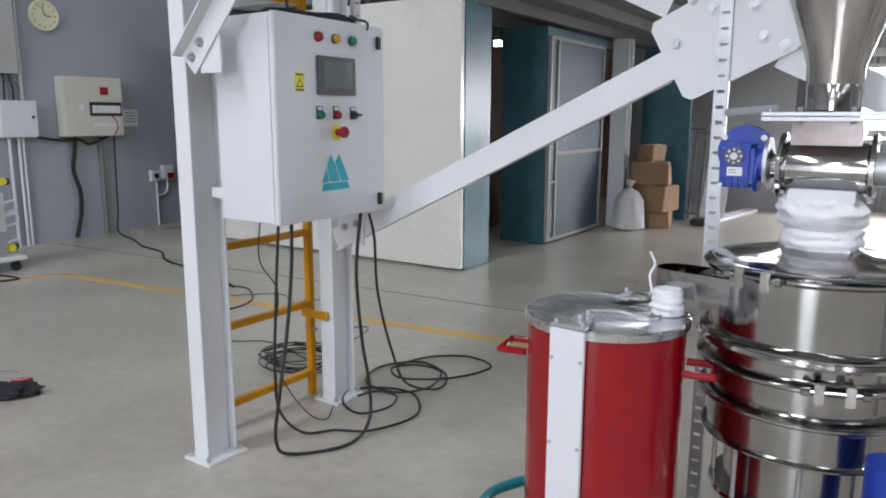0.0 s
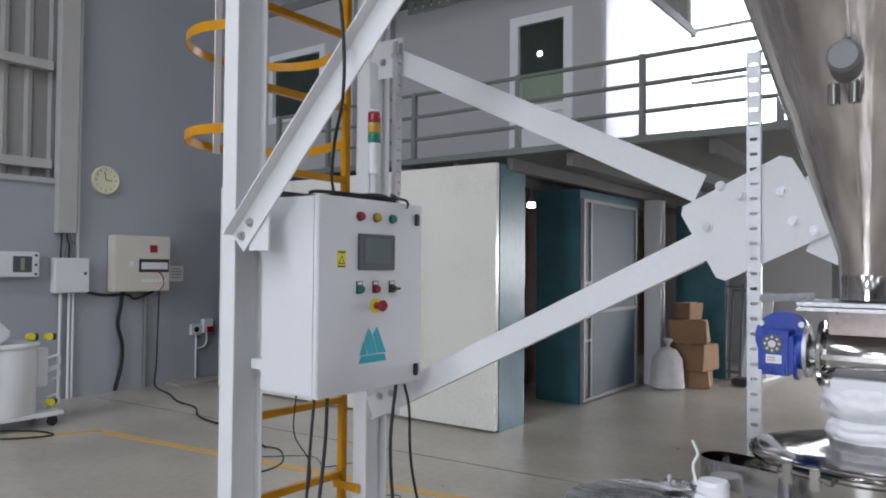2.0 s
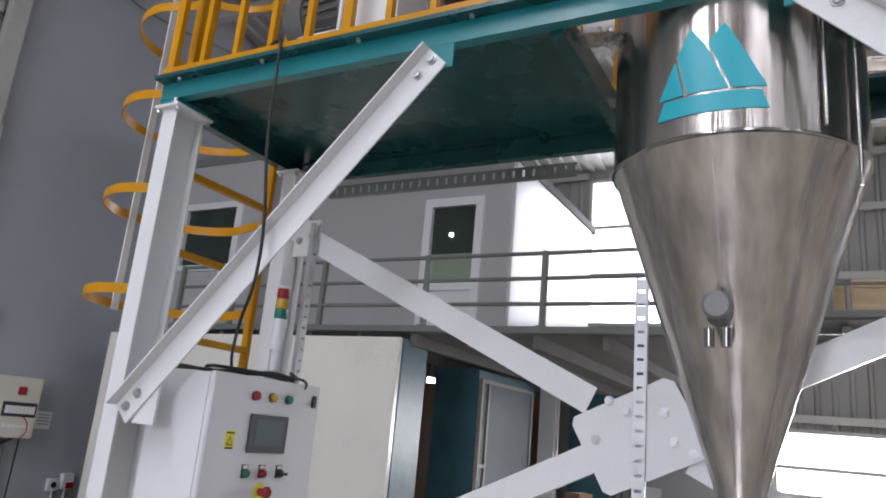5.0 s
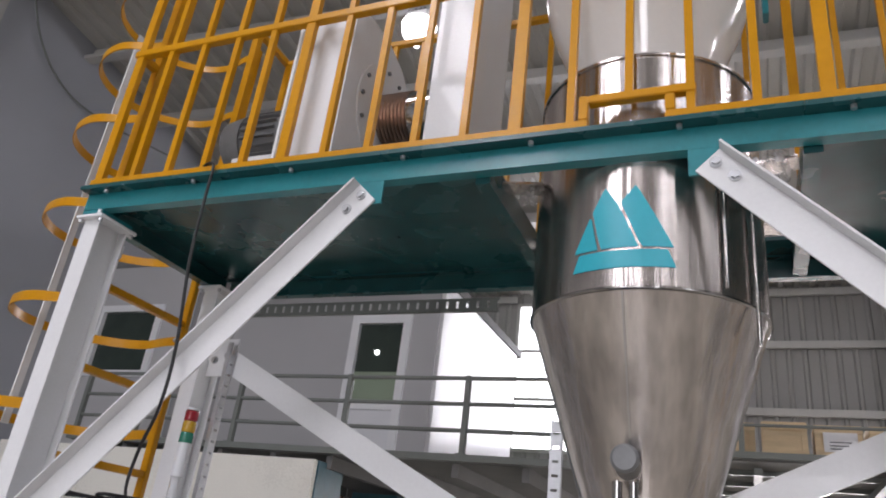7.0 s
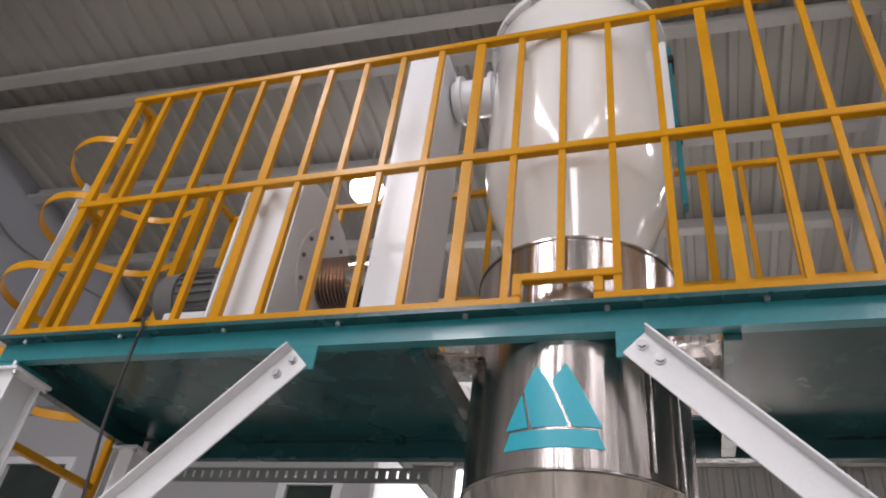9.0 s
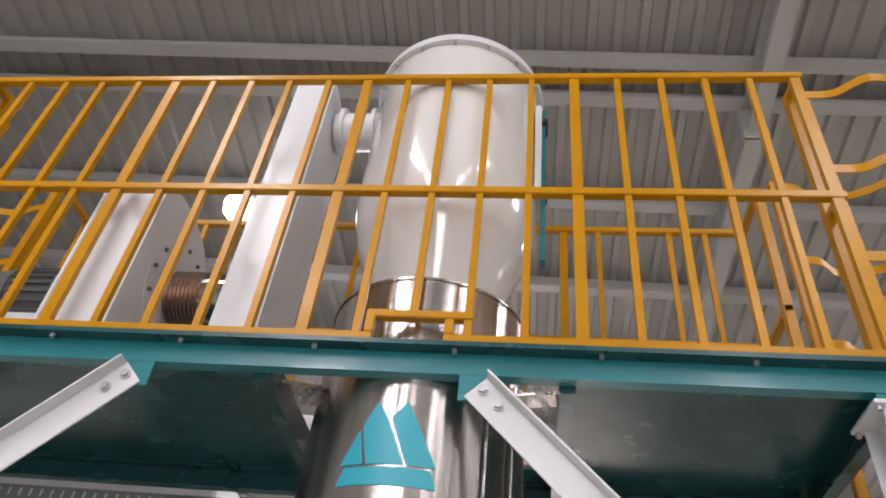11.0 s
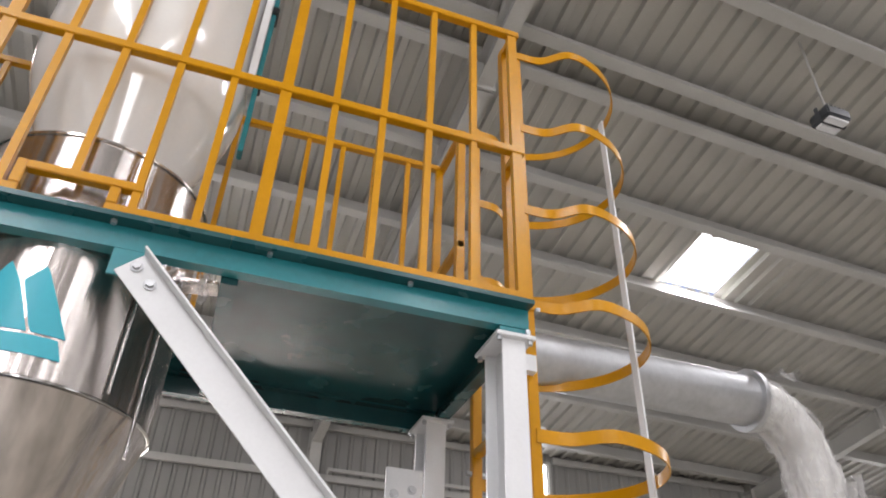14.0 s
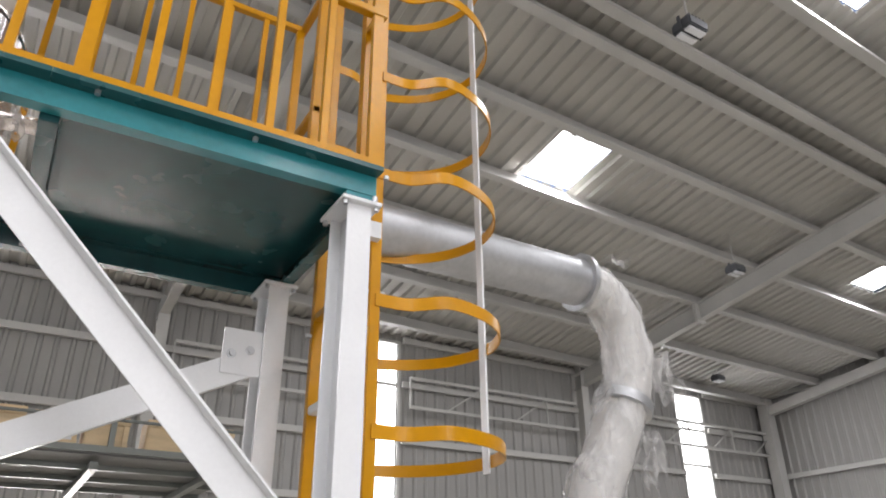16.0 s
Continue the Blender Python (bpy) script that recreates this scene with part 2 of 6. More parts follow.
def tube(bm, pts, r, seg=8, n=8, radii=None):
    L = smooth_line(pts, n) if n > 1 else [v3(p) for p in pts]
    side = None
    rings = []
    for i, p in enumerate(L):
        d = (L[min(i + 1, len(L) - 1)] - L[max(i - 1, 0)]).normalized()
        if side is None:
            side = d.orthogonal().normalized()
        side = (side - d * d.dot(side)).normalized()
        u = d.cross(side)
        rad = radii(i / (len(L) - 1)) if radii else r
        rings.append([bm.verts.new(p + (side * math.cos(2 * math.pi * k / seg) + u * math.sin(2 * math.pi * k / seg)) * rad) for k in range(seg)])
    for A, B in zip(rings, rings[1:]):
        for k in range(seg):
            bm.faces.new((A[k], A[(k + 1) % seg], B[(k + 1) % seg], B[k]))
    bm.faces.new(rings[0][::-1])
    bm.faces.new(rings[-1])
    return bm


def band(bm, pts, height, thick, n=6):
    """A flat bar standing on edge along a level curve."""
    L = smooth_line(pts, n) if n > 1 else [v3(p) for p in pts]
    rings = []
    for i, p in enumerate(L):
        d = (L[min(i + 1, len(L) - 1)] - L[max(i - 1, 0)]).normalized()
        o = Vector((d.y, -d.x, 0)).normalized() * thick / 2
        h = Vector((0, 0, height / 2))
        rings.append([bm.verts.new(q) for q in (p - o - h, p + o - h, p + o + h, p - o + h)])
    for A, B in zip(rings, rings[1:]):
        for k in range(4):
            bm.faces.new((A[k], A[(k + 1) % 4], B[(k + 1) % 4], B[k]))
    bm.faces.new(rings[0][::-1])
    bm.faces.new(rings[-1])
    return bm


def prism(bm, outline, y0, y1, plane="XZ"):
    """A plate with the outline in a plane, from y0 to y1 across it."""
    def at(p, d):
        return (p[0], d, p[1]) if plane == "XZ" else (d, p[0], p[1]) if plane == "YZ" else (p[0], p[1], d)
    A = [bm.verts.new(at(p, y0)) for p in outline]
    B = [bm.verts.new(at(p, y1)) for p in outline]
    bm.faces.new(A)
    bm.faces.new(B[::-1])
    k = len(outline)
    for i in range(k):
        bm.faces.new((A[i], B[i], B[(i + 1) % k], A[(i + 1) % k]))
    return bm


def finish(name, bm, material, smooth=True):
    bmesh.ops.recalc_face_normals(bm, faces=bm.faces)
    me = bpy.data.meshes.new(name)
    bm.to_mesh(me)
    bm.free()
    me.materials.append(material)
    if smooth:
        for p in me.polygons:
            p.use_smooth = True
        me.set_sharp_from_angle(angle=radians(32))
    return me


def part(name, bm, material, parent, label="", smooth=True):
    ob = new(name, finish(name, bm, material, smooth))
    ob.parent = parent
    if parent.type == "EMPTY":
        ob.matrix_parent_inverse = Matrix.Translation(-parent.location)
    if label:
        tagged(ob, label)
    return ob


def thing(name, at, label, category, group=""):
    e = new(name)
    e.location = at
    e.empty_display_size = 0.1
    return tagged(e, label, category, group)


def solid(name, bm, material, label, category, kind="", group="", smooth=True):
    return tagged(new(name, finish(name, bm, material, smooth)), label, category, group, kind)


def nb():
    return bmesh.new()


def b1(*a, **k):
    return box(nb(), *a, **k)

# ---- hall: floor, walls, roof ----
solid("floor", b1(XL - 0.3, XR + 0.3, YB - 0.3, YF + 0.3, -0.2, 0.0), FLOOR, "pale grey sealed concrete workshop floor with stains", "floor", "structure")
tagged(new("ground", finish("ground", b1(-400, 400, -400, 400, -0.5, -0.22), FLOOR)), "bare concrete yard outside the hall", "ground", "", "structure")


def profiled(name, a0, a1, z0, z1, at, axis, material, label, holes=(), pitch=0.25, depth=0.035, face=1):
    """Profiled wall sheet with upright ribs, along x or y; holes are (a0, a1, z0, z1)."""
    bm = nb()
    cuts = sorted({z0, z1, *[h[2] for h in holes], *[h[3] for h in holes]})
    n = int((a1 - a0) / pitch)
    prof = []
    for i in range(n + 1):
        o = a0 + i * (a1 - a0) / n
        prof += [(o, 0), (o + pitch * 0.62, 0), (o + pitch * 0.74, depth), (o + pitch * 0.88, depth)]
    prof = [p for p in prof if p[0] <= a1]
    for (a, d), (b, e) in zip(prof, prof[1:]):
        for u, w in zip(cuts, cuts[1:]):
            if any(h[0] < (a + b) / 2 < h[1] and h[2] < (u + w) / 2 < h[3] for h in holes):
                continue
            q = [(a, d, u), (b, e, u), (b, e, w), (a, d, w)]
            vs = [bm.verts.new((p, at - face * dd, z) if axis == "X" else (at - face * dd, p, z)) for p, dd, z in q]
            bm.faces.new(vs)
    bmesh.ops.remove_doubles(bm, verts=bm.verts, dist=0.0005)
    ob = solid(name, bm, material, label, "wall", "structure", smooth=False)
    md = ob.modifiers.new("thick", "SOLIDIFY")
    md.thickness, md.offset = 0.012, 0
    return ob


FARHOLES = [(-3.9, -1.0, 3.9, 6.7), (6.75, 7.25, 2.2, 6.75), (15.4, 16.4, 2.2, 6.75), (-0.75, 2.2, 1.1, 2.2)]
profiled("wall_north", XL, XR, 0, 7.3, YF, "X", SHEET, "grey profiled metal sheet wall with daylight strips", FARHOLES)
profiled("wall_east", YB, YF, 0, 9.6, XR, "Y", SHEET, "grey profiled metal sheet wall", ())
profiled("wall_south", XL, XR, 0, 7.3, YB, "X", SHEET, "grey profiled metal sheet wall with open shutter", [(-3, 3.6, 0.2, 6.4)], face=-1)
profiled("wall_west", YB, 4.2, 2.4, 9.9, XL - 0.16, "Y", SHEET, "grey profiled cladding above a painted wall", (), face=-1)
solid("wall_west_lower", b1(XL - 0.2, XL, YB, 4.2, 0, 2.4), GREYWALL, "grey-blue painted lower wall under cladding", "wall", "structure")
solid("wall_west_partition", b1(XL - 0.2, XL, 4.2, YF, 0, 8.4), GREYWALL, "tall grey-blue painted plaster wall", "wall", "structure")
solid("coping", b1(XL - 0.21, XL + 0.03, YB, 4.14, 2.4, 2.46), OFFICE, "pale coping on the lower wall", "trim", "structure")
for gx0, gx1, gy0, gy1 in ((XL - 0.5, XL - 0.46, YB, 4.2), (XR + 0.3, XR + 0.34, YB, YF)):
    solid("outer_skin", b1(gx0, gx1, gy0, gy1, 0, 10.5), SHEET, "outer metal skin of the hall", "wall", "structure")
for x0, x1, z0, z1 in FARHOLES:
    w = thing("window", ((x0 + x1) / 2, YF, z0), "bright translucent window strip in sheet wall", "window", "windows")
    w["kind"] = "structure"
    part("pane", b1(x0 - 0.02, x1 + 0.02, YF + 0.06, YF + 0.08, z0, z1), WINGLOW, w)
    fr = nb()
    for a, b in ((x0 - 0.04, x0 + 0.02), (x1 - 0.02, x1 + 0.04)):
        box(fr, a, b, YF - 0.05, YF + 0.05, z0 - 0.04, z1 + 0.04)
    for a, b in ((z0 - 0.04, z0 + 0.02), (z1 - 0.02, z1 + 0.04)):
        box(fr, x0 + 0.02, x1 - 0.02, YF - 0.05, YF + 0.05, a, b)
    part("window_frame", fr, PURLIN, w)
    for k in range(1, int((z1 - z0) / 1.1) + 1):
        zz = z0 + k * (z1 - z0) / (int((z1 - z0) / 1.1) + 1)
        part("glazing_bar", b1(x0, x1, YF - 0.04, YF + 0.03, zz - 0.03, zz + 0.03), PURLIN, w)


def roof_sheet(name, y0, y1, holes):
    """Roof slope with ribs down the slope, open at the skylights."""
    bm = nb()
    pitch, depth = 0.25, 0.05
    n = int((XR - XL) / pitch)
    cuts = sorted({y0, y1, *[h[2] for h in holes], *[h[3] for h in holes]})
    prof = []
    for i in range(n + 1):
        o = XL + i * pitch
        prof += [(o, 0), (o + 0.52 * pitch, 0), (o + 0.62 * pitch, depth), (o + 0.9 * pitch, depth)]
    for (a, d), (b, e) in zip(prof, prof[1:]):
        for u, w in zip(cuts, cuts[1:]):
            if any(h[0] < (a + b) / 2 < h[1] and h[2] < (u + w) / 2 < h[3] for h in holes):
                continue
            bm.faces.new([bm.verts.new((p, y, roof_z(y) - dd)) for p, dd, y in ((a, d, u), (b, e, u), (b, e, w), (a, d, w))])
    bmesh.ops.remove_doubles(bm, verts=bm.verts, dist=0.0005)
    ob = solid(name, bm, ROOFM, "grey ribbed metal roof sheeting", "ceiling", "structure", smooth=False)
    md = ob.modifiers.new("thick", "SOLIDIFY")
    md.thickness, md.offset = 0.012, 0
    return ob


SKYH = [(x - 0.5, x + 0.5, y - (0.56 if y > 0 else 2.4), y + (0.56 if y > 0 else 2.4)) for x, y in SKYLIGHTS_AND_FILL]
roof_sheet("ceiling", RIDGE, YF + 0.2, [h for h in SKYH if h[2] > RIDGE])
roof_sheet("ceiling_south", YB - 0.2, RIDGE, [h for h in SKYH if h[2] < RIDGE])
# glowing sheets; the unseen southern ones are added with the fill lamps
for x0, x1, y0, y1 in SKYH:
    bm = nb()
    vs = [bm.verts.new((p, y, roof_z(y) + dz)) for dz in (0.03, 0.045) for p, y in ((x0, y0), (x1, y0), (x1, y1), (x0, y1))]
    bm.faces.new(vs[:4]), bm.faces.new(vs[4:])
    for i in range(4):
        bm.faces.new((vs[i], vs[(i + 1) % 4], vs[4 + (i + 1) % 4], vs[4 + i]))
    solid("skylight", bm, SKYGLOW, "bright translucent roof skylight sheet, southern ones added for fill light", "skylight", "structure", "skylights")

SKEW = 0.04  # the roof steel runs slightly askew to the platform
PURLINS = [12.35, 10.75, 9.05, 7.6, 6.25, 4.93, 4.5, 3.42, 2.0, 0.6, -0.8, -2.2, -3.6, -5.0]
for y in PURLINS:
    bm = nb()
    ya, yb = y + SKEW * (XL - 6), y + SKEW * (XR - 6)
    za, zb = roof_z(ya) - 0.05, roof_z(yb) - 0.05
    for dy, dz, w, h in ((0.0, -0.12, 0.024, 0.24), (-0.06, -0.236, 0.15, 0.018), (-0.128, -0.21, 0.014, 0.04), (0.06, -0.007, 0.13, 0.014)):
        beam(bm, (XL, ya + dy, za + dz), (XR, yb + dy, zb + dz), w, h, (0, 1, 0), bevel=0.003)
    solid("purlin", bm, PURLIN, "long grey steel roof purlin", "roof beam", "structure", "purlins")
for x in (2.42, 12.0):
    bm = nb()
    for y0, y1 in ((YF - 0.1, RIDGE), (RIDGE, YB + 0.1)):
        z0, z1 = roof_z(y0) - 0.3, roof_z(y1) - 0.3
        beam(bm, (x, y0, z0 - 0.01), (x, y1, z1 - 0.01), 0.17, 0.016, (1, 0, 0))
        beam(bm, (x, y0, z0 - 0.35), (x, y1, z1 - 0.35), 0.17, 0.016, (1, 0, 0))
        beam(bm, (x, y0, z0 - 0.18), (x, y1, z1 - 0.18), 0.014, 0.33, (1, 0, 0))
    # bolted splice plates and stiffeners
    for y in (9.2, 4.8):
        for d in (-0.025, 0.025):
            box(bm, x - 0.12, x + 0.12, y + d - 0.012, y + d + 0.012, roof_z(y) - 0.70, roof_z(y) - 0.29)
    for y in PURLINS[:8]:
        yy = y + SKEW * (x - 6)
        box(bm, x - 0.05, x + 0.05, yy + 0.014, yy + 0.022, roof_z(yy) - 0.3, roof_z(yy) - 0.08)
    solid("rafter", bm, PURLIN, "deep grey steel roof rafter", "roof beam", "structure", "rafters")
    bm = nb()
    box(bm, x - 0.1, x + 0.1, YF - 0.42, YF - 0.4, 0, 6.9)
    box(bm, x - 0.1, x + 0.1, YF - 0.1, YF - 0.08, 0, 6.9)
    box(bm, x - 0.01, x + 0.01, YF - 0.4, YF - 0.1, 0, 6.9)
    solid("hall_column", bm, PURLIN, "grey steel column against the sheet wall", "column", "structure", "hall columns")
# wall rails on the far wall, with a light lattice girder
for z in (1.2, 2.4, 3.55, 4.7, 5.85, 6.8):
    for x0, x1 in ((XL, -3.95), (-0.95, 6.7), (7.3, 15.35), (16.45, XR)):
        if x1 > x0:
            solid("wall_rail", b1(x0, x1, YF - 0.14, YF - 0.06, z - 0.06, z + 0.06), PURLIN, "grey wall rail across the sheet wall", "rail", "structure", "wall rails")
for x0, x1 in ((2.7, 6.6), (7.4, 11.8), (12.2, 18.8)):
    g = thing("lattice_girder", (x0, YF - 0.3, 5.3), "thin grey lattice girder along the wall", "girder", "girders")
    g["kind"] = "structure"
    part("chord", b1(x0, x1, YF - 0.32, YF - 0.26, 5.92, 5.98), PURLIN, g)
    part("chord", b1(x0, x1, YF - 0.32, YF - 0.26, 5.32, 5.38), PURLIN, g)
    n = int((x1 - x0) / 0.8)
    for i in range(n):
        a = x0 + i * (x1 - x0) / n
        b = a + (x1 - x0) / n
        part("lacing", beam(nb(), (a, YF - 0.29, 5.36), (b, YF - 0.29, 5.94) if i % 2 else (a, YF - 0.29, 5.94), 0.03, 0.03), PURLIN, g)
for z in (2.6, 4.8, 7.0):
    solid("wall_rail", b1(XR - 0.14, XR - 0.06, YB, YF - 0.2, z - 0.06, z + 0.06), PURLIN, "grey wall rail across the sheet wall", "rail", "structure", "wall rails")
solid("corner_column", b1(XR - 0.45, XR - 0.16, YF - 0.5, YF - 0.2, 0, 6.9), PURLIN, "grey steel corner column", "column", "structure")
beamxr = beam(nb(), (XR - 0.3, YF - 0.5, roof_z(YF) - 0.42), (XR - 0.3, RIDGE, roof_z(RIDGE) - 0.42), 0.2, 0.25, (1, 0, 0))
solid("eaves_beam", beamxr, PURLIN, "grey steel gable beam", "roof beam", "structure")
# cladding rails and column on the west wall
for z in (2.62, 3.72, 4.85, 5.95, 7.05):
    solid("wall_rail", b1(XL - 0.13, XL - 0.02, YB, 4.1, z - 0.05, z + 0.05), PURLIN, "grey wall rail across the cladding", "rail", "structure", "wall rails")
solid("west_column", b1(XL - 0.02, XL + 0.1, 4.13, 4.33, 1.86, 8.6), PURLIN, "grey steel column on the painted wall", "column", "structure")
# floor markings
bm = nb()
for p0, p1 in (((-7.6, 1.2), (-6.25, 3.7)), ((-6.3, 3.68), (-1.2, 4.27))):
    beam(bm, (*p0, 0.0), (*p1, 0.0), 0.095, 0.006, (1, 0, 0) if p0[0] < -7 else (0, 1, 0))
solid("floor_line", bm, LINE, "worn yellow floor marking line", "floor marking", "structure")
bm = nb()
beam(bm, (-7.9, 4.55, 0), (-0.9, 4.98, 0), 0.012, 0.004)
solid("floor_joint", bm, DARKBEAM, "dark sawn joint across the concrete floor", "floor joint", "structure")

# ---- mezzanine, office and booths ----
MZ, ME = 2.6, 6.0
bm = nb()
box(bm, -6.6, -0.95, ME + 0.02, YF - 0.45, MZ - 0.05, MZ)
box(bm, XL, -6.601, 7.0, YF - 0.45, MZ - 0.05, MZ)
solid("mezzanine_floor", bm, DARKBEAM, "dark grey mezzanine floor plate", "mezzanine", "structure")
bm = nb()
box(bm, -6.6, -0.95, ME - 0.06, ME + 0.02, MZ - 0.045, MZ + 0.012)
solid("mezzanine_edge", bm, RAILGREY, "grey steel mezzanine edge beam", "beam", "structure")
for k in range(17):
    x = XL + 0.4 + k * 0.62
    if -6.6 < x < -0.95:
        solid("joist", b1(x - 0.03, x + 0.03, ME + 0.03, 12.7, MZ - 0.17, MZ - 0.054), DARKBEAM, "grey steel mezzanine joist", "beam", "structure", "joists")
rail = thing("mezzanine_railing", (-4, ME, MZ), "grey-green painted steel mezzanine railing", "railing")
rail["kind"] = "structure"
for x in (-6.55, -5.72, -4.48, -3.25, -2.06, -1.0):
    part("post", b1(x - 0.025, x + 0.025, ME - 0.03, ME + 0.02, MZ + 0.012, MZ + 0.70, bevel=0.004), RAILGREY, rail)
    part("foot_plate", b1(x - 0.05, x + 0.05, ME - 0.05, ME + 0.04, MZ + 0.012, MZ + 0.022), RAILGREY, rail)
for z in (0.22, 0.45, 0.68):
    part("rail_bar", cyl(nb(), (-6.58, ME, MZ + z), (-0.97, ME, MZ + z), 0.019), RAILGREY, rail)
# office
OY, OX, OT = 7.85, -3.24, 5.05
bm = nb()
dx0, dx1, dz1 = -4.38, -3.66, 4.52
wx0, wx1, wz0, wz1 = -7.85, -6.86, 3.56, 4.42
BYO = 7.0  # front of the office's projecting bay
box(bm, dx1, OX, OY, OY + 0.12, MZ, OT)
box(bm, -6.3, dx0, OY, OY + 0.12, MZ, OT)
box(bm, wx1, -6.3, BYO, BYO + 0.12, MZ, OT)
box(bm, XL, wx0, BYO, BYO + 0.12, MZ, OT)
box(bm, -6.42, -6.3, BYO + 0.121, OY + 0.12, MZ, OT)
box(bm, dx0, dx1, OY, OY + 0.12, dz1, OT)
box(bm, wx0, wx1, BYO, BYO + 0.12, MZ, wz0)
box(bm, wx0, wx1, BYO, BYO + 0.12, wz1, OT)
solid("office_wall", bm, OFFICE, "pale grey painted office wall on the mezzanine", "wall", "structure", smooth=False)
solid("office_side_wall", b1(OX - 0.12, OX, OY + 0.121, 11.1, MZ, OT), WHITE, "white painted office side wall", "wall", "structure")
solid("office_back_wall", b1(XL, OX - 0.121, 10.98, 11.1, MZ, OT), FROST, "pale green office wall seen through glass", "wall", "structure")
solid("office_ceiling", b1(XL, OX + 0.02, BYO - 0.02, 11.3, OT, OT + 0.12), DARKBEAM, "dark grey office ceiling slab", "ceiling", "structure")
door = thing("door", ((dx0 + dx1) / 2, OY, MZ), "white framed half-glazed office door, closed", "door")
door["kind"] = "structure"
fr = nb()
for a, b in ((dx0 - 0.06, dx0 + 0.05), (dx1 - 0.05, dx1 + 0.06)):
    box(fr, a, b, OY - 0.03, OY + 0.1, MZ, dz1 + 0.06)
box(fr, dx0 + 0.05, dx1 - 0.05, OY - 0.03, OY + 0.1, dz1 - 0.05, dz1 + 0.06)
box(fr, dx0 + 0.05, dx1 - 0.05, OY - 0.01, OY + 0.08, MZ + 0.78, MZ + 0.88)
part("door_frame", fr, WHITE, door)
part("glass", b1(dx0 + 0.05, dx1 - 0.05, OY + 0.03, OY + 0.036, MZ + 0.88, dz1 - 0.05), GLASSDARK, door, "dark reflecting glass pane")
part("frosted_band", b1(dx0 + 0.052, dx1 - 0.052, OY + 0.02, OY + 0.026, MZ + 0.882, MZ + 1.25), FROST, door, "frosted green lower pane")
part("door_panel", b1(dx0 + 0.05, dx1 - 0.05, OY + 0.02, OY + 0.05, MZ, MZ + 0.78), PANEL, door)
solid("bay_wall_lower", b1(XL, -6.3, BYO, BYO + 0.12, 0, MZ - 0.001), OFFICE, "pale grey wall under the office bay", "wall", "structure")
lampd = thing("office_lamp", (-4.05, OY - 0.02, 4.1), "small lit round lamp behind the glass", "lamp")
part("bulb", cyl(nb(), (-4.05, OY + 0.012, 4.1), (-4.05, OY + 0.028, 4.1), 0.028), LAMPGLOW, lampd)
win = thing("window", ((wx0 + wx1) / 2, BYO, wz0), "white framed dark office window", "window")
win["kind"] = "structure"
part("pane", b1(wx0, wx1, BYO + 0.03, BYO + 0.036, wz0, wz1), GLASSDARK, win)
fr = nb()
for a, b in ((wx0 - 0.05, wx0 + 0.03), (wx1 - 0.03, wx1 + 0.07)):
    box(fr, a, b, BYO - 0.03, BYO + 0.05, wz0 - 0.05, wz1 + 0.06)
for a, b in ((wz0 - 0.05, wz0 + 0.03), (wz1 - 0.03, wz1 + 0.06)):
    box(fr, wx0 + 0.03, wx1 - 0.03, BYO - 0.03, BYO + 0.05, a, b)
part("window_frame", fr, WHITE, win)

# white cabinet booth
cab = thing("booth_cabinet", (-5.4, 6.08, 0), "tall cream sheet booth with a teal end panel", "booth")
seams = [-7.41, -6.1, -4.75, -3.375]
for a, b in zip(seams, seams[1:]):
    part("cream_panel", b1(a + 0.002, b - 0.002, 5.82, 5.88, 0.02, 2.48, bevel=0.004), CREAM, cab)
part("end_panel", b1(-3.43, -3.37, 5.884, 6.35, 0.0, 2.48, bevel=0.004), BOOTH, cab, "glossy teal end panel")
part("end_panel", b1(-7.41, -7.35, 5.884, 6.35, 0.0, 2.48, bevel=0.004), BOOTH, cab)
part("top_panel", b1(-7.34, -3.44, 5.89, 5.93, 2.3, 2.47), CREAM, cab)
# teal booth with mesh door
bth = thing("spray_booth", (-3.8, 8.4, 0), "dark teal metal booth with a framed mesh door", "booth")
part("front_panel", b1(-3.95, -3.40, 7.63, 7.67, 0.0, 2.40), BOOTH, bth)
part("side_panel", b1(-3.45, -3.41, 7.675, 9.4, 0.0, 2.40), BOOTH, bth)
bm = nb()
for y in (7.66, 7.84, 9.2):
    box(bm, -3.395, -3.35, y - 0.02, y + 0.02, 0.02, 2.3)
for z in (0.04, 1.02, 2.28):
    box(bm, -3.395, -3.35, 7.86, 9.18, z - 0.02, z + 0.02)
for z in (0.04, 0.7, 1.35, 2.28):
    box(bm, -3.395, -3.35, 7.68, 7.82, z - 0.018, z + 0.018)
part("door_frame", bm, SHEET, bth, "grey painted door frame")
part("mesh_panel", b1(-3.385, -3.37, 7.86, 9.18, 0.06, 1.0), BOOTHMESH, bth, "ribbed bluish mesh panel")
part("mesh_panel", b1(-3.385, -3.37, 7.86, 9.18, 1.04, 2.26), BOOTHMESH, bth, "ribbed bluish mesh panel")
part("mesh_panel", b1(-3.385, -3.37, 7.68, 7.82, 0.06, 2.26), BOOTHMESH, bth, "ribbed bluish mesh panel")
bm = nb()
box(bm, -3.36, -3.14, 9.5, 9.52, 0, MZ - 0.18)
box(bm, -3.36, -3.14, 9.66, 9.68, 0, MZ - 0.18)
box(bm, -3.26, -3.24, 9.52, 9.66, 0, MZ - 0.18)
solid("mezzanine_column", bm, WHITE, "white steel column under the mezzanine", "column", "structure")
solid("teal_partition", b1(-3.3, -2.62, 10.6, 10.66, 0, MZ - 0.18), BOOTH, "dark teal sheet partition", "wall", "structure")
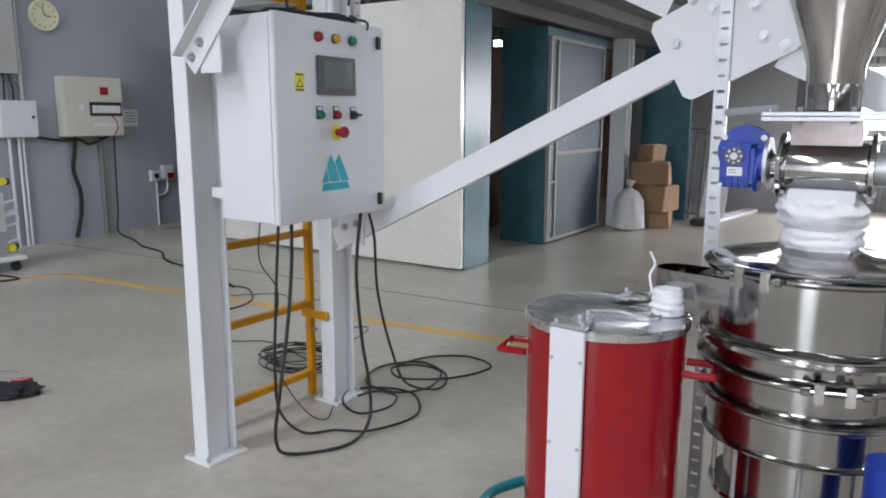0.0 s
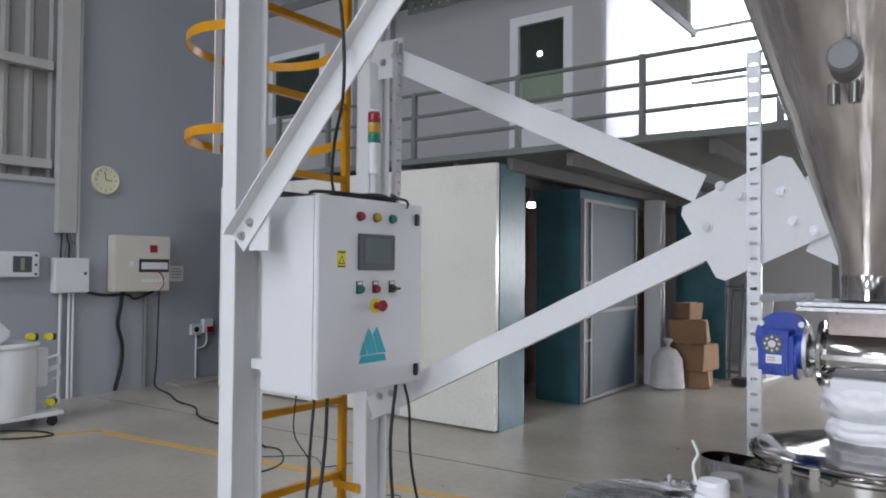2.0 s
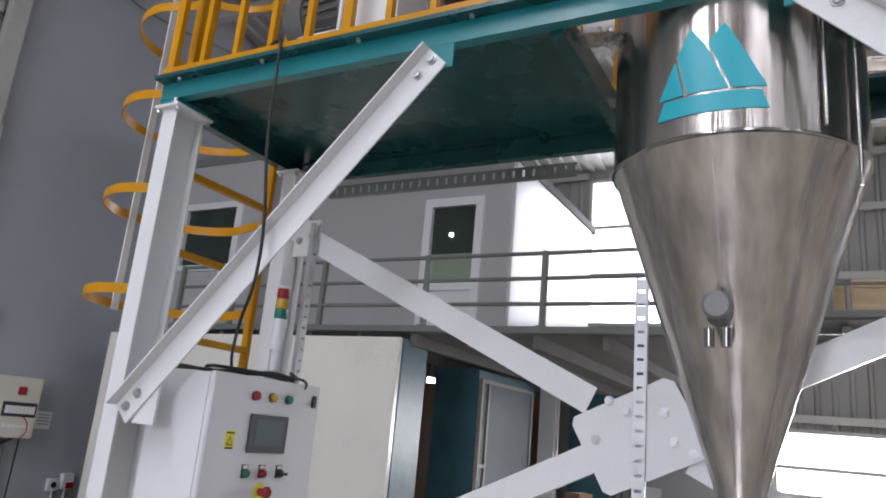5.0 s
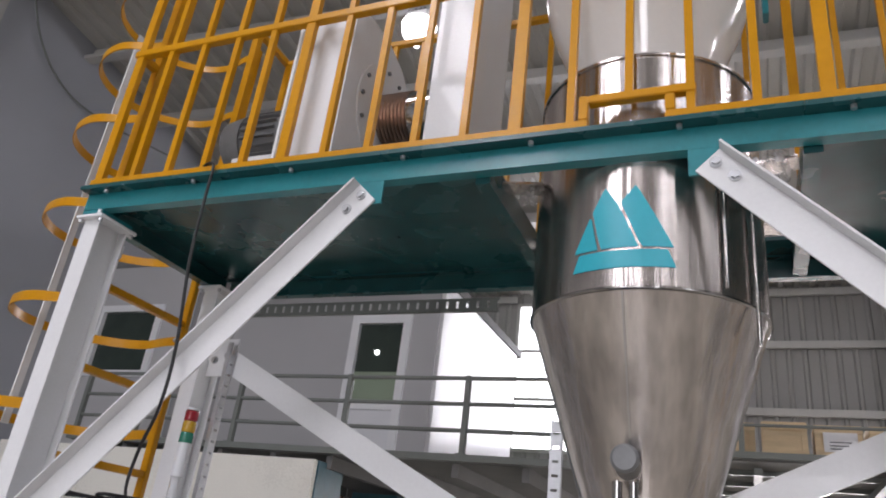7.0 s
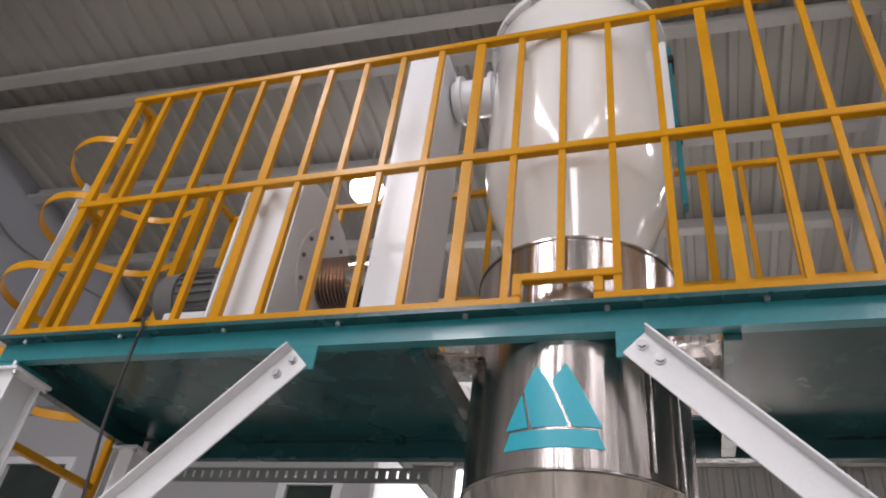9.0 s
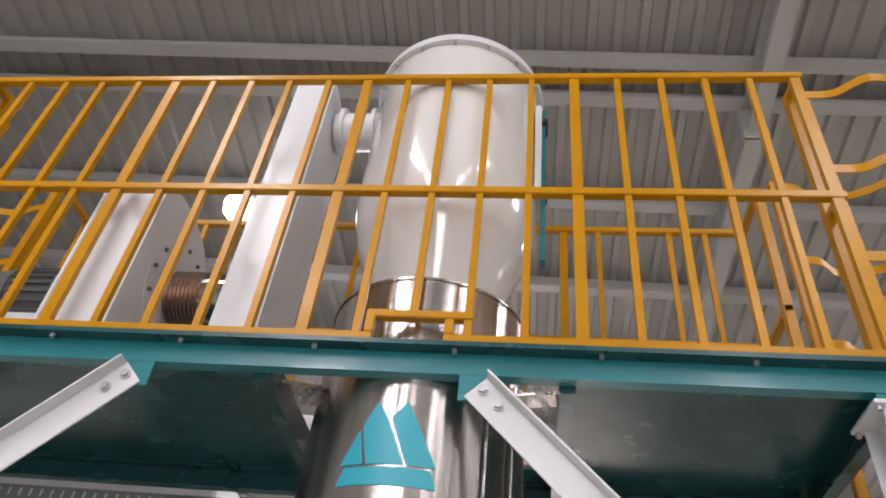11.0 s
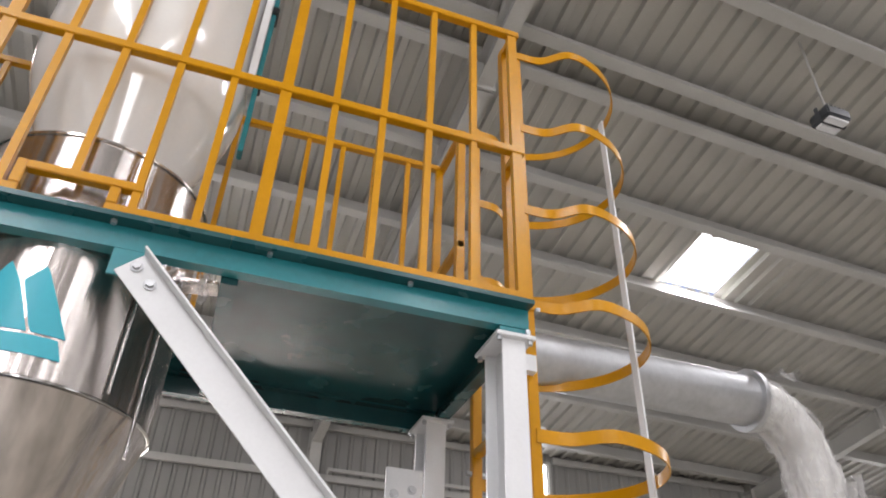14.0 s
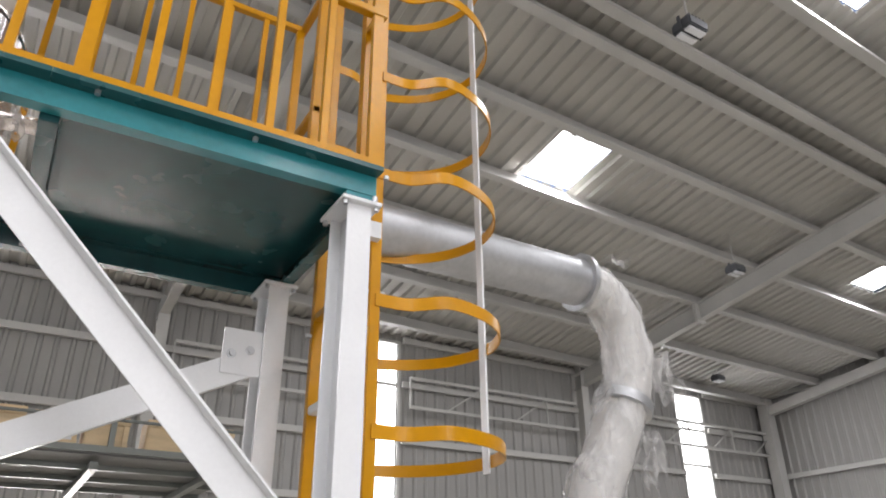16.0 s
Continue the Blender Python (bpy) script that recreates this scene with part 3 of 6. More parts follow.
solid("teal_partition_side", b1(-4.6, -4.55, 7.7, 13.0, 0, MZ - 0.18), PLY, "brown plywood partition in the shade", "wall", "structure")
solid("back_wall_lower", b1(-4.4, -0.85, 12.6, 12.7, 0, MZ - 0.18), OFFICE, "pale grey wall under the mezzanine", "wall", "structure")
sl = thing("work_lamp", (-4.2, 7.95, 2.27), "small lit lamp in the dark gangway", "lamp")
part("lamp_head", cyl(nb(), (-4.2, 7.95, 2.31), (-4.2, 7.95, 2.37), 0.05, 0.03), GALV, sl)
part("bulb", cyl(nb(), (-4.2, 7.95, 2.25), (-4.2, 7.95, 2.31), 0.05), LAMPGLOW, sl)
part("hanger", cyl(nb(), (-4.2, 7.95, 2.37), (-4.2, 7.95, MZ - 0.05), 0.008), GALV, sl)

# raised storage platform beside the mezzanine
RZ = 2.735
solid("storage_platform", b1(-0.93, 2.25, 5.98, 7.85, RZ - 0.05, RZ), DARKBEAM, "dark grey steel storage platform", "platform", "structure")
solid("platform_edge", b1(-0.93, 2.25, 5.93, 5.979, RZ - 0.035, RZ + 0.012), RAILGREY, "grey steel edge beam of the storage platform", "beam", "structure")
for k in range(3):
    y = 6.4 + 0.62 * k
    solid("joist", b1(-0.92, 2.24, y - 0.02, y + 0.02, RZ - 0.09, RZ - 0.051), RAILGREY, "grey joist under the storage platform", "beam", "structure", "joists")
for k in range(4):
    x = -0.6 + 0.85 * k
    solid("joist", beam(nb(), (x, 6.0, RZ - 0.118), (x, 7.83, RZ - 0.118), 0.06, 0.05, (1, 0, 0)), RAILGREY, "grey joist under the storage platform", "beam", "structure", "joists")
for x in (-0.85, 2.15):
    for y in (7.75,):
        solid("platform_leg", b1(x - 0.05, x + 0.05, y - 0.05, y + 0.05, 0, RZ - 0.145), DARKBEAM, "grey steel leg of the storage platform", "column", "structure", "platform legs")
sr = thing("storage_railing", (0.6, 5.955, RZ), "thin grey railing in front of the crates", "railing")
sr["kind"] = "structure"
for x in (-0.85, 0.15, 1.18, 2.2):
    part("post", b1(x - 0.02, x + 0.02, 5.935, 5.975, RZ + 0.013, RZ + 0.40), RAILGREY, sr)
for z in (0.21,):
    part("rail_bar", cyl(nb(), (-0.87, 5.955, RZ + z), (2.22, 5.955, RZ + z), 0.012), RAILGREY, sr)

# ---- steel platform ----
DZ = 2.98          # deck top
plat = thing("steel_platform", (-0.45, 2.47, 0), "white steel platform with teal deck frame and braces", "platform")
COLX = (-2.2475, 1.345)
COLY = (2.08, 2.86)


def column(x, y):
    bm = nb()
    w, d, f = 0.0425, 0.075, 0.008
    box(bm, x - w, x + w, y - d, y - d + f, 0.015, 2.85, bevel=0.0015)
    box(bm, x - w, x + w, y + d - f, y + d, 0.015, 2.85, bevel=0.0015)
    box(bm, x - 0.004, x + 0.004, y - d + f, y + d - f, 0.015, 2.85)
    c = part("column", bm, WHITE, plat)
    part("base_plate", b1(x - 0.08, x + 0.08, y - 0.1, y + 0.1, 0, 0.015, bevel=0.002), WHITE, c)
    part("cap_plate", b1(x - 0.07, x + 0.07, y - 0.1, y + 0.1, 2.85, 2.864, bevel=0.002), WHITE, c)
    for sx in (-0.055, 0.055):
        for sy in (-0.085, 0.085):
            for z, zz in ((0.015, 0.035), (2.834, 2.85)):
                part("bolt", cyl(nb(), (x + sx, y + sy, z), (x + sx, y + sy, zz), 0.009, seg=6), GALV, c)
    return c


for x in COLX:
    for y in COLY:
        column(x, y)


def channel_x(x0, x1, y, z0, z1, out):
    """A channel along x with its web at y and flanges towards out."""
    bm = nb()
    w = 0.045 * out
    box(bm, x0, x1, min(y, y + 0.006 * out), max(y, y + 0.006 * out), z0, z1)
    for a, b in ((z0, z0 + 0.008), (z1 - 0.008, z1)):
        box(bm, x0, x1, min(y + 0.006 * out, y + w), max(y + 0.006 * out, y + w), a, b)
    return bm


PX0, PX1, PY0, PY1 = -2.30, 1.395, 1.955, 2.985
part("edge_beam", channel_x(PX0, PX1, 1.99, 2.888, 2.962, 1), TEAL, plat, "glossy teal front channel")
# rear, end and cross beams use the darkened copy as painted shade
part("edge_beam", channel_x(PX0, PX1, PY1 - 0.006, 2.866, 2.962, -1), TEALSHADE, plat)
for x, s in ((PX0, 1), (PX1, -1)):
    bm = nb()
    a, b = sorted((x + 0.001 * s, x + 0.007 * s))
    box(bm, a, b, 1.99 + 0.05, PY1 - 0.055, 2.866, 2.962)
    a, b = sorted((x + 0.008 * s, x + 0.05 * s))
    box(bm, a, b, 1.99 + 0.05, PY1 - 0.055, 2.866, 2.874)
    part("edge_beam", bm, TEALSHADE, plat)
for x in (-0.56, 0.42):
    part("cross_beam", b1(x - 0.025, x + 0.025, 1.99 + 0.05, PY1 - 0.055, 2.868, 2.955, bevel=0.002), TEALSHADE, plat)
# deck plate with an opening for the hopper between the cross beams
HX, HY = -0.08, 2.40
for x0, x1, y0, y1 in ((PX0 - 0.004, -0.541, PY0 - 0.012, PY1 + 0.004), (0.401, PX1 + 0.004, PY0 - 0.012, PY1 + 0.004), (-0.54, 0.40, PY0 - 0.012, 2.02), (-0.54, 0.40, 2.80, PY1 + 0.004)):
    # same teal paint, with the underside's shade put into the colour
    part("deck_plate", b1(x0, x1, y0, y1, 2.963, DZ), TEALSHADE, plat, "teal steel deck plate, coloured darker for its shaded underside", smooth=False)
for x in [PX0 + 0.12 + 0.45 * k for k in range(9)]:
    part("bolt", cyl(nb(), (x, 1.968, 2.950), (x, 1.968, 2.963), 0.009, seg=6), GALV, plat)
for x in COLX:
    part("packing_plate", b1(x - 0.055, x + 0.055, 1.992, 2.16, 2.864, 2.887, bevel=0.001), TEAL, plat)
    part("bolt", cyl(nb(), (x + 0.045, 1.988, 2.864), (x + 0.045, 1.988, 2.884), 0.009, seg=6), GALV, plat)


def angle_brace(x0, z0, x1, z1, y):
    """An angle iron in the front plane, with its second leg standing forwards."""
    bm = nb()
    d = Vector((x1 - x0, 0, z1 - z0)).normalized()
    n = Vector((-d.z, 0, d.x))
    if n.z < 0:
        n = -n
    a, b = Vector((x0, y, z0)), Vector((x1, y, z1))
    beam(bm, a, b, 0.007, 0.10, (0, 1, 0), bevel=0.001)
    o = n * 0.0465 + Vector((0, -0.0265, 0))
    beam(bm, a + o, b + o, 0.046, 0.007, (0, 1, 0), bevel=0.001)
    return bm


def bolt_y(parent, x, y, z, r=0.012, front=-1):
    bm = nb()
    cyl(bm, (x, y, z), (x, y + 0.004 * front, z), r * 1.5, seg=16)
    cyl(bm, (x, y + 0.004 * front, z), (x, y + 0.014 * front, z), r, seg=6)
    part("bolt", bm, GALV, parent)


for s in (-1, 1):
    x0, x1 = (-2.16, -0.955) if s < 0 else (1.365, 0.145)
    br = part("brace", angle_brace(x0, 1.60, x1, 2.845, 1.985), WHITE, plat)
    for f in (0.022, 0.062):
        bolt_y(br, x0 + (x1 - x0) * f, 1.981, 1.60 + 1.245 * f)
        bolt_y(br, x1 - (x1 - x0) * (f - 0.006), 1.981, 2.845 - 1.245 * (f - 0.006) + 0.006)
    part("gusset_plate", b1(min(x0 - 0.06 * s, x0 + -0.17 * s), max(x0 - 0.06 * s, x0 + -0.17 * s), 1.99, 1.998, 1.57, 1.80), WHITE, plat)
    part("gusset_plate", b1(x1 - 0.055, x1 + 0.055, 1.99, 1.998, 2.80, 2.887), TEAL, plat)
# cross bracing in the rear plane
for z0, z1 in ((0.84, 2.52), (2.55, 0.87)):
    for a, b in ((-2.17, -0.63), (-0.27, 1.27)):
        bm = nb()
        za, zb = (z0 + (z1 - z0) * (x + 2.17) / 3.44 for x in (a, b))
        beam(bm, (a, 2.775, za), (b, 2.775, zb), 0.008, 0.105, (0, 1, 0), bevel=0.001)
        beam(bm, (a, 2.80, za - 0.052), (b, 2.80, zb - 0.052), 0.045, 0.008, (0, 1, 0), bevel=0.001)
        part("tie", bm, WHITE, plat)
gp = part("gusset_plate", prism(nb(), [(-0.685, 1.735), (-0.69, 1.705), (-0.57, 1.485), (-0.54, 1.475), (-0.23, 1.625), (-0.205, 1.655), (-0.33, 1.88), (-0.365, 1.89)], 2.755, 2.765), WHITE, plat)
for x, z in ((-0.555, 1.80), (-0.49, 1.765), (-0.325, 1.672), (-0.262, 1.64), (-0.60, 1.66), (-0.36, 1.77)):
    bolt_y(gp, x, 2.755, z)
for x, z in ((-2.06, 2.49), (1.215, 2.545), (-2.06, 0.92), (1.215, 0.91)):
    g = part("gusset_plate", b1(x - 0.075, x + 0.075, 2.762, 2.77, z - 0.09, z + 0.09, bevel=0.002), WHITE, plat)
    for dx in (-0.04, 0.03):
        bolt_y(g, x + dx, 2.762, z + dx * 0.3)
# slotted cable channel under the back of the deck and the upright slotted channels


def slotted(bm, p0, p1, face, width, step=0.05, depth=0.02, sl=0.024, sw=0.008):
    """A channel with a row of short slots along its face; face is the direction it looks."""
    a, b = v3(p0), v3(p1)
    d = (b - a)
    L = d.length
    n = d / L
    f = v3(face)
    s = n.cross(f)
    t = 0.003
    h = width / 2
    along = n.z > 0.5
    for sgn in (-1, 1):
        m = (h + sw) / 2 if not along else (h + sl / 2) / 2
        w = (h - sw) if not along else (h - sl / 2)
        beam(bm, a + s * sgn * m, b + s * sgn * m, t, w, f)
        beam(bm, a + s * sgn * h - f * depth / 2, b + s * sgn * h - f * depth / 2, depth, t, f)
    k = int(L / step)
    gap = sl if not along else sw * 1.3
    core = 2 * sw if not along else sl
    for i in range(k):
        c0 = a + n * (i * step + gap / 2)
        c1 = a + n * ((i + 1) * step - gap / 2)
        beam(bm, c0, c1, t, core, f)
    return bm


# tray takes the dark rail paint: the deck's shade is in its colour
part("cable_tray", slotted(nb(), (-2.15, 3.0, 2.815), (-0.80, 3.0, 2.815), (0, -1, 0), 0.06, sl=0.013, sw=0.017), RAILGREY, plat, "slotted cable tray, coloured dark grey for the deck's shade")
part("slotted_channel", slotted(nb(), (-0.445, 2.745, 0.0), (-0.445, 2.745, 2.25), (0, -1, 0), 0.042), GALV, plat, "galvanised upright slotted channel")
part("slotted_channel", slotted(nb(), (-1.985, 2.74, 1.75), (-1.985, 2.74, 2.55), (1, 0, 0), 0.042), GALV, plat, "galvanised upright slotted channel")

# ---- guard rails ----


def guardrail(name, y, x0, x1, posts, notch, label):
    g = thing(name, ((x0 + x1) / 2, y, DZ), label, "guard rail", "guard rails")
    t = 0.0175
    part("top_rail", b1(x0 - t, x1 + t, y - t, y + t, DZ + 1.385, DZ + 1.42, bevel=0.003), YELLOW, g)
    part("mid_rail", b1(x0 - t, x1 + t, y - t, y + t, DZ + 0.675, DZ + 0.71, bevel=0.003), YELLOW, g)
    for a, b in ((x0 - t, notch[0]), (notch[1], x1 + t)) if notch else ((x0 - t, x1 + t),):
        part("bottom_rail", b1(a, b, y - t, y + t, DZ, DZ + 0.035, bevel=0.003), YELLOW, g)
    if notch:
        part("notch_rail", b1(notch[0], notch[1] + 0.09, y - t, y + t, DZ + 0.095, DZ + 0.125, bevel=0.003), YELLOW, g)
        part("notch_post", b1(notch[0] - 0.03, notch[0], y - t, y + t, DZ + 0.036, DZ + 0.125, bevel=0.003), YELLOW, g)
        part("notch_post", b1(notch[1], notch[1] + 0.03, y - t, y + t, DZ + 0.036, DZ + 0.094, bevel=0.003), YELLOW, g)
    for i, x in enumerate(posts):
        w = 0.02 if i % 5 == 0 else 0.0125
        lo = DZ + (0.126 if notch and notch[0] - 0.02 < x < notch[1] + 0.05 else 0.036)
        part("post" if i % 5 == 0 else "baluster", b1(x - w, x + w, y - 0.0125, y + 0.0125, lo, DZ + 0.674), YELLOW, g)
        part("post" if i % 5 == 0 else "baluster", b1(x - w, x + w, y - 0.0125, y + 0.0125, DZ + 0.711, DZ + 1.384), YELLOW, g)
    return g


FRONTP = [-2.245 + 0.1807 * k for k in range(21)]
guardrail("guard_rail", 1.975, -2.262, 1.385, FRONTP, (-0.20, 0.03), "yellow steel guard rail with upright bars")
guardrail("guard_rail", 2.945, -2.262, 1.385, FRONTP, None, "yellow steel guard rail with upright bars")
for s, x in ((-1, -2.262), (1, 1.385)):
    g = thing("guard_rail_end", (x, 2.47, DZ), "short yellow guard rail return beside the ladder", "guard rail", "guard rails")
    for y0, y1 in ((1.994, 2.11), (2.63, 2.926)):
        for z in (DZ + 1.385, DZ + 0.675, DZ):
            part("rail", b1(x - 0.0175, x + 0.0175, y0, y1, z, z + 0.035, bevel=0.003), YELLOW, g)
        yy = y1 - 0.02 if y0 < 2.2 else y0 + 0.02
        part("post", b1(x - 0.02, x + 0.02, yy - 0.02, yy + 0.02, DZ + 0.0, DZ + 1.42), YELLOW, g)

# ---- caged ladders ----


def caged_ladder(x, s, hoops, lower):
    """A ladder against the platform's end; s is the way the cage bulges."""
    g = thing("caged_ladder", (x, 2.4, 0), "yellow steel cage ladder at the platform's end", "ladder", "ladders")
    y0, y1 = 2.115, 2.62
    if s < 0:
        y0, y1 = 2.26, 2.825
    for y in (y0, y1):
        part("side_rail", b1(x - 0.02, x + 0.02, y - 0.016, y + 0.016, 0.0, DZ + 1.44, bevel=0.003), YELLOW, g)
    k = 0
    z = 0.12
    while z < DZ - 0.1:
        part("rung", b1(x - 0.018, x + 0.018, y0 + 0.017, y1 - 0.017, z - 0.016, z + 0.016, bevel=0.003), YELLOW if s < 0 or k % 2 else WHITE, g)
        z += 0.365
        k += 1
    c, R, OUT = (y0 + y1) / 2, 0.36, 0.23 if s > 0 else 0.29
    for z in hoops:
        pts = [(x, y0 - 0.02, z), (x + s * 0.12, y0 - 0.03, z)]
        for i in range(9):
            a = math.pi * i / 8
            pts.append((x + s * (OUT + (R + 0.02) * math.sin(a)), c - R * math.cos(a), z))
        pts += [(x + s * 0.12, y1 + 0.03, z), (x, y1 + 0.02, z)]
        part("hoop", band(nb(), pts, 0.045, 0.006), YELLOW, g)
    xo = x + s * (OUT + R + 0.012)
    part("cage_bar", b1(xo - 0.004, xo + 0.004, c - 0.02, c + 0.02, lower, max(hoops) + 0.03), WHITE, g, "pale grey flat cage bar")
    for y in (y0, y1):
        for z in (0.35, 2.6):
            part("bolt", cyl(nb(), (x - 0.04 * s, y, z), (x + 0.04 * s, y, z), 0.011, seg=6), GALV, g)
    part("bracket", b1(min(x, x - s * 0.1), max(x, x - s * 0.1), y0 - 0.05, y0 - 0.017, 2.78, 2.84), WHITE, g)
    part("bracket", b1(min(x, x - s * 0.17), max(x, x - s * 0.17), y1 - 0.06, y1 - 0.054, 0.43, 0.47), YELLOW, g)
    return g


caged_ladder(1.455, 1, (2.14, 2.57, 3.06, 3.50, 3.95, 4.42), 2.1)
caged_ladder(-2.40, -1, (2.13, 2.60, 3.07, 3.54, 3.99, 4.40), 2.1)

# ---- hopper, tank and valve ----
hop = thing("hopper", (HX, HY, 1.47), "brushed stainless steel conical hopper through the deck", "hopper")
bm = lathe(nb(), [(0.366, 2.478), (0.372, 2.484), (0.372, 2.9), (0.372, 3.284), (0.378, 3.286), (0.378, 3.296), (0.372, 3.30), (0.3, 3.302), (0.14, 3.304)], (HX, HY, 0), 72)
shell = part("cylinder_shell", bm, STEEL, hop)
part("cone", lathe(nb(), [(0.068, 1.475), (0.07, 1.55), (0.366, 2.47), (0.374, 2.478), (0.366, 2.486)], (HX, HY, 0), 72), STEEL, hop)
part("weld_seam", lathe(nb(), [(0.37, 2.472), (0.3765, 2.476), (0.3765, 2.480), (0.37, 2.484)], (HX, HY, 0), 72), POLISH, hop)
a = math.radians(-93)
bm = beam(nb(), (HX + 0.0735 * math.cos(a), HY + 0.0735 * math.sin(a), 1.56), (HX + 0.3665 * math.cos(a), HY + 0.3665 * math.sin(a), 2.47), 0.006, 0.003, (1, 0, 0))
part("upright_seam", bm, POLISH, hop)
for a in (-150, -30, 35, 145):
    c, q = math.cos(radians(a)), math.sin(radians(a))
    lug = part("support_lug", beam(nb(), (HX + 0.368 * c, HY + 0.368 * q, 2.93), (HX + (0.455 if c < 0 else 0.475) * (1 if c > 0 else -1), HY + 0.43 * q, 2.93), 0.08, 0.012, (-q, c, 0), bevel=0.002), STEEL, hop)
    part("bolt", cyl(nb(), (HX + 0.41 * c, HY + 0.41 * q, 2.915), (HX + 0.41 * c, HY + 0.41 * q, 2.96), 0.008, seg=6), GALV, lug)
part("neck_cone", lathe(nb(), [(0.06, 1.43), (0.069, 1.435), (0.069, 1.50), (0.066, 1.505)], (HX, HY, 0), 40), POLISH, hop)


def sails(parent, place, w, h, material):
    """Two sails over a bar, each a thin plate laid on a face by place(u, v) -> point."""
    def plate(outline, name):
        bm = nb()
        # fine strips so that the plate follows a round face
        us = [p[0] for p in outline]
        n = 14
        u0, u1 = min(us), max(us)

        def span(u):
            vs = []
            k = len(outline)
            for i in range(k):
                (a, b), (c, d) = outline[i], outline[(i + 1) % k]
                if a != c and min(a, c) - 1e-9 <= u <= max(a, c) + 1e-9:
                    vs.append(b + (d - b) * (u - a) / (c - a))
            return min(vs), max(vs)
        cols = []
        for i in range(n + 1):
            u = u0 + (u1 - u0) * min(max(i / n, 1e-4), 1 - 1e-4)
            lo, hi = span(u)
            cols.append([bm.verts.new(place(u * w, (lo + (hi - lo) * k / 4) * h)) for k in range(5)])
        for A, B in zip(cols, cols[1:]):
            for k in range(4):
                bm.faces.new((A[k], B[k], B[k + 1], A[k + 1]))
        bmesh.ops.remove_doubles(bm, verts=bm.verts, dist=1e-5)
        return part(name, bm, material, parent)
    plate([(-0.49, 0.235), (-0.315, 0.665), (-0.235, 0.235)], "sail")
    plate([(-0.295, 0.70), (-0.17, 1.0), (-0.025, 0.75), (0.165, 0.235), (-0.205, 0.235)], "sail")
    plate([(-0.01, 0.785), (0.14, 1.0), (0.49, 0.235), (0.19, 0.235)], "sail")
    plate([(-0.505, 0.0), (-0.495, 0.205), (0.495, 0.205), (0.505, 0.0)], "plain_bar")


def on_hopper(u, v):
    a = math.radians(-93.6) + u / 0.372
    return (HX + 0.3745 * math.cos(a), HY + 0.3745 * math.sin(a), 2.540 + v)


logo = part("sticker", cyl(nb(), (HX, HY, 2.60), (HX, HY, 2.61), 0.05), STEEL, hop, "cyan twin-sail sticker")
sails(logo, on_hopper, 0.302, 0.268, LOGO)
# level sensor on the cone


def cone_r(z):
    return 0.07 + (z - 1.55) * 0.322


sa = math.radians(-96)
sz = 2.01
sx, sy = HX + cone_r(sz) * math.cos(sa), HY + cone_r(sz) * math.sin(sa)
sen = part("level_sensor", cyl(nb(), (sx, sy + 0.02, sz), (sx + 0.004, sy - 0.075, sz + 0.01), 0.036, seg=32), CAST, hop, "round capped sensor housing with two glands")
part("sensor_cap", cyl(nb(), (sx + 0.004, sy - 0.075, sz + 0.01), (sx + 0.004, sy - 0.085, sz + 0.01), 0.039, 0.031, seg=32), CAST, sen)
for dx in (-0.022, 0.022):
    part("gland", cyl(nb(), (sx + dx, sy - 0.03, sz - 0.045), (sx + dx, sy - 0.03, sz - 0.095), 0.014), POLISH, sen)
for a in (-48, -30):
    ca = math.radians(a)
    part("rod", cyl(nb(), (HX + 0.385 * math.cos(ca), HY + 0.385 * math.sin(ca), 2.36 if a == -30 else 2.5), (HX + 0.385 * math.cos(ca), HY + 0.385 * math.sin(ca), 2.96), 0.006), POLISH, hop)
# scraps of packing film left on the lugs
for fx, fy, fz, w, h, sd in ((-0.44, 2.20, 2.90, 0.10, 0.09, 1), (0.30, 2.13, 2.90, 0.13, 0.16, 4)):
    bm = nb()
    rows = []
    for i in range(11):
        rows.append([bm.verts.new((fx + w * (i / 10 - 0.5) + 0.03 * noise.noise((i * 0.7, j * 0.6, sd)), fy + 0.05 * noise.noise((i * 0.5, j * 0.5, sd + 9)), fz + h * (0.5 - j / 8) * (0.8 + 0.5 * noise.noise((i * 0.8, sd, 0.3))))) for j in range(9)])
    for A, B in zip(rows, rows[1:]):
        for j in range(8):
            bm.faces.new((A[j], B[j], B[j + 1], A[j + 1]))
    solid("film_scrap", bm, FILM, "crumpled clear packing film caught on the hopper lug", "film", group="film scraps")
# white receiver tank on the hopper
tank = thing("vacuum_receiver", (HX, HY, 3.35), "glossy white enamelled receiver tank with a conical bottom", "tank")
part("tank_shell", lathe(nb(), [(0.196, 3.306), (0.205, 3.312), (0.352, 3.68), (0.383, 3.78), (0.398, 3.87), (0.402, 3.95), (0.402, 4.69), (0.398, 4.70)], (HX, HY, 0), 64), mat("white_gloss_tank", (0.80, 0.79, 0.77), 0.14, var=0.02, coat=0.6), tank)
part("flange", lathe(nb(), [(0.40, 4.70), (0.425, 4.70), (0.425, 4.725), (0.40, 4.725)], (HX, HY, 0), 64), WHITE, tank)
part("lid", lathe(nb(), [(0.42, 4.726), (0.42, 4.75), (0.36, 4.80), (0.2, 4.84), (0.02, 4.85)], (HX, HY, 0), 64), WHITE, tank)
for i in range(16):
    a = 2 * math.pi * i / 16
    part("bolt", cyl(nb(), (HX + 0.412 * math.cos(a), HY + 0.412 * math.sin(a), 4.685), (HX + 0.412 * math.cos(a), HY + 0.412 * math.sin(a), 4.70), 0.009, seg=6), GALV, tank)
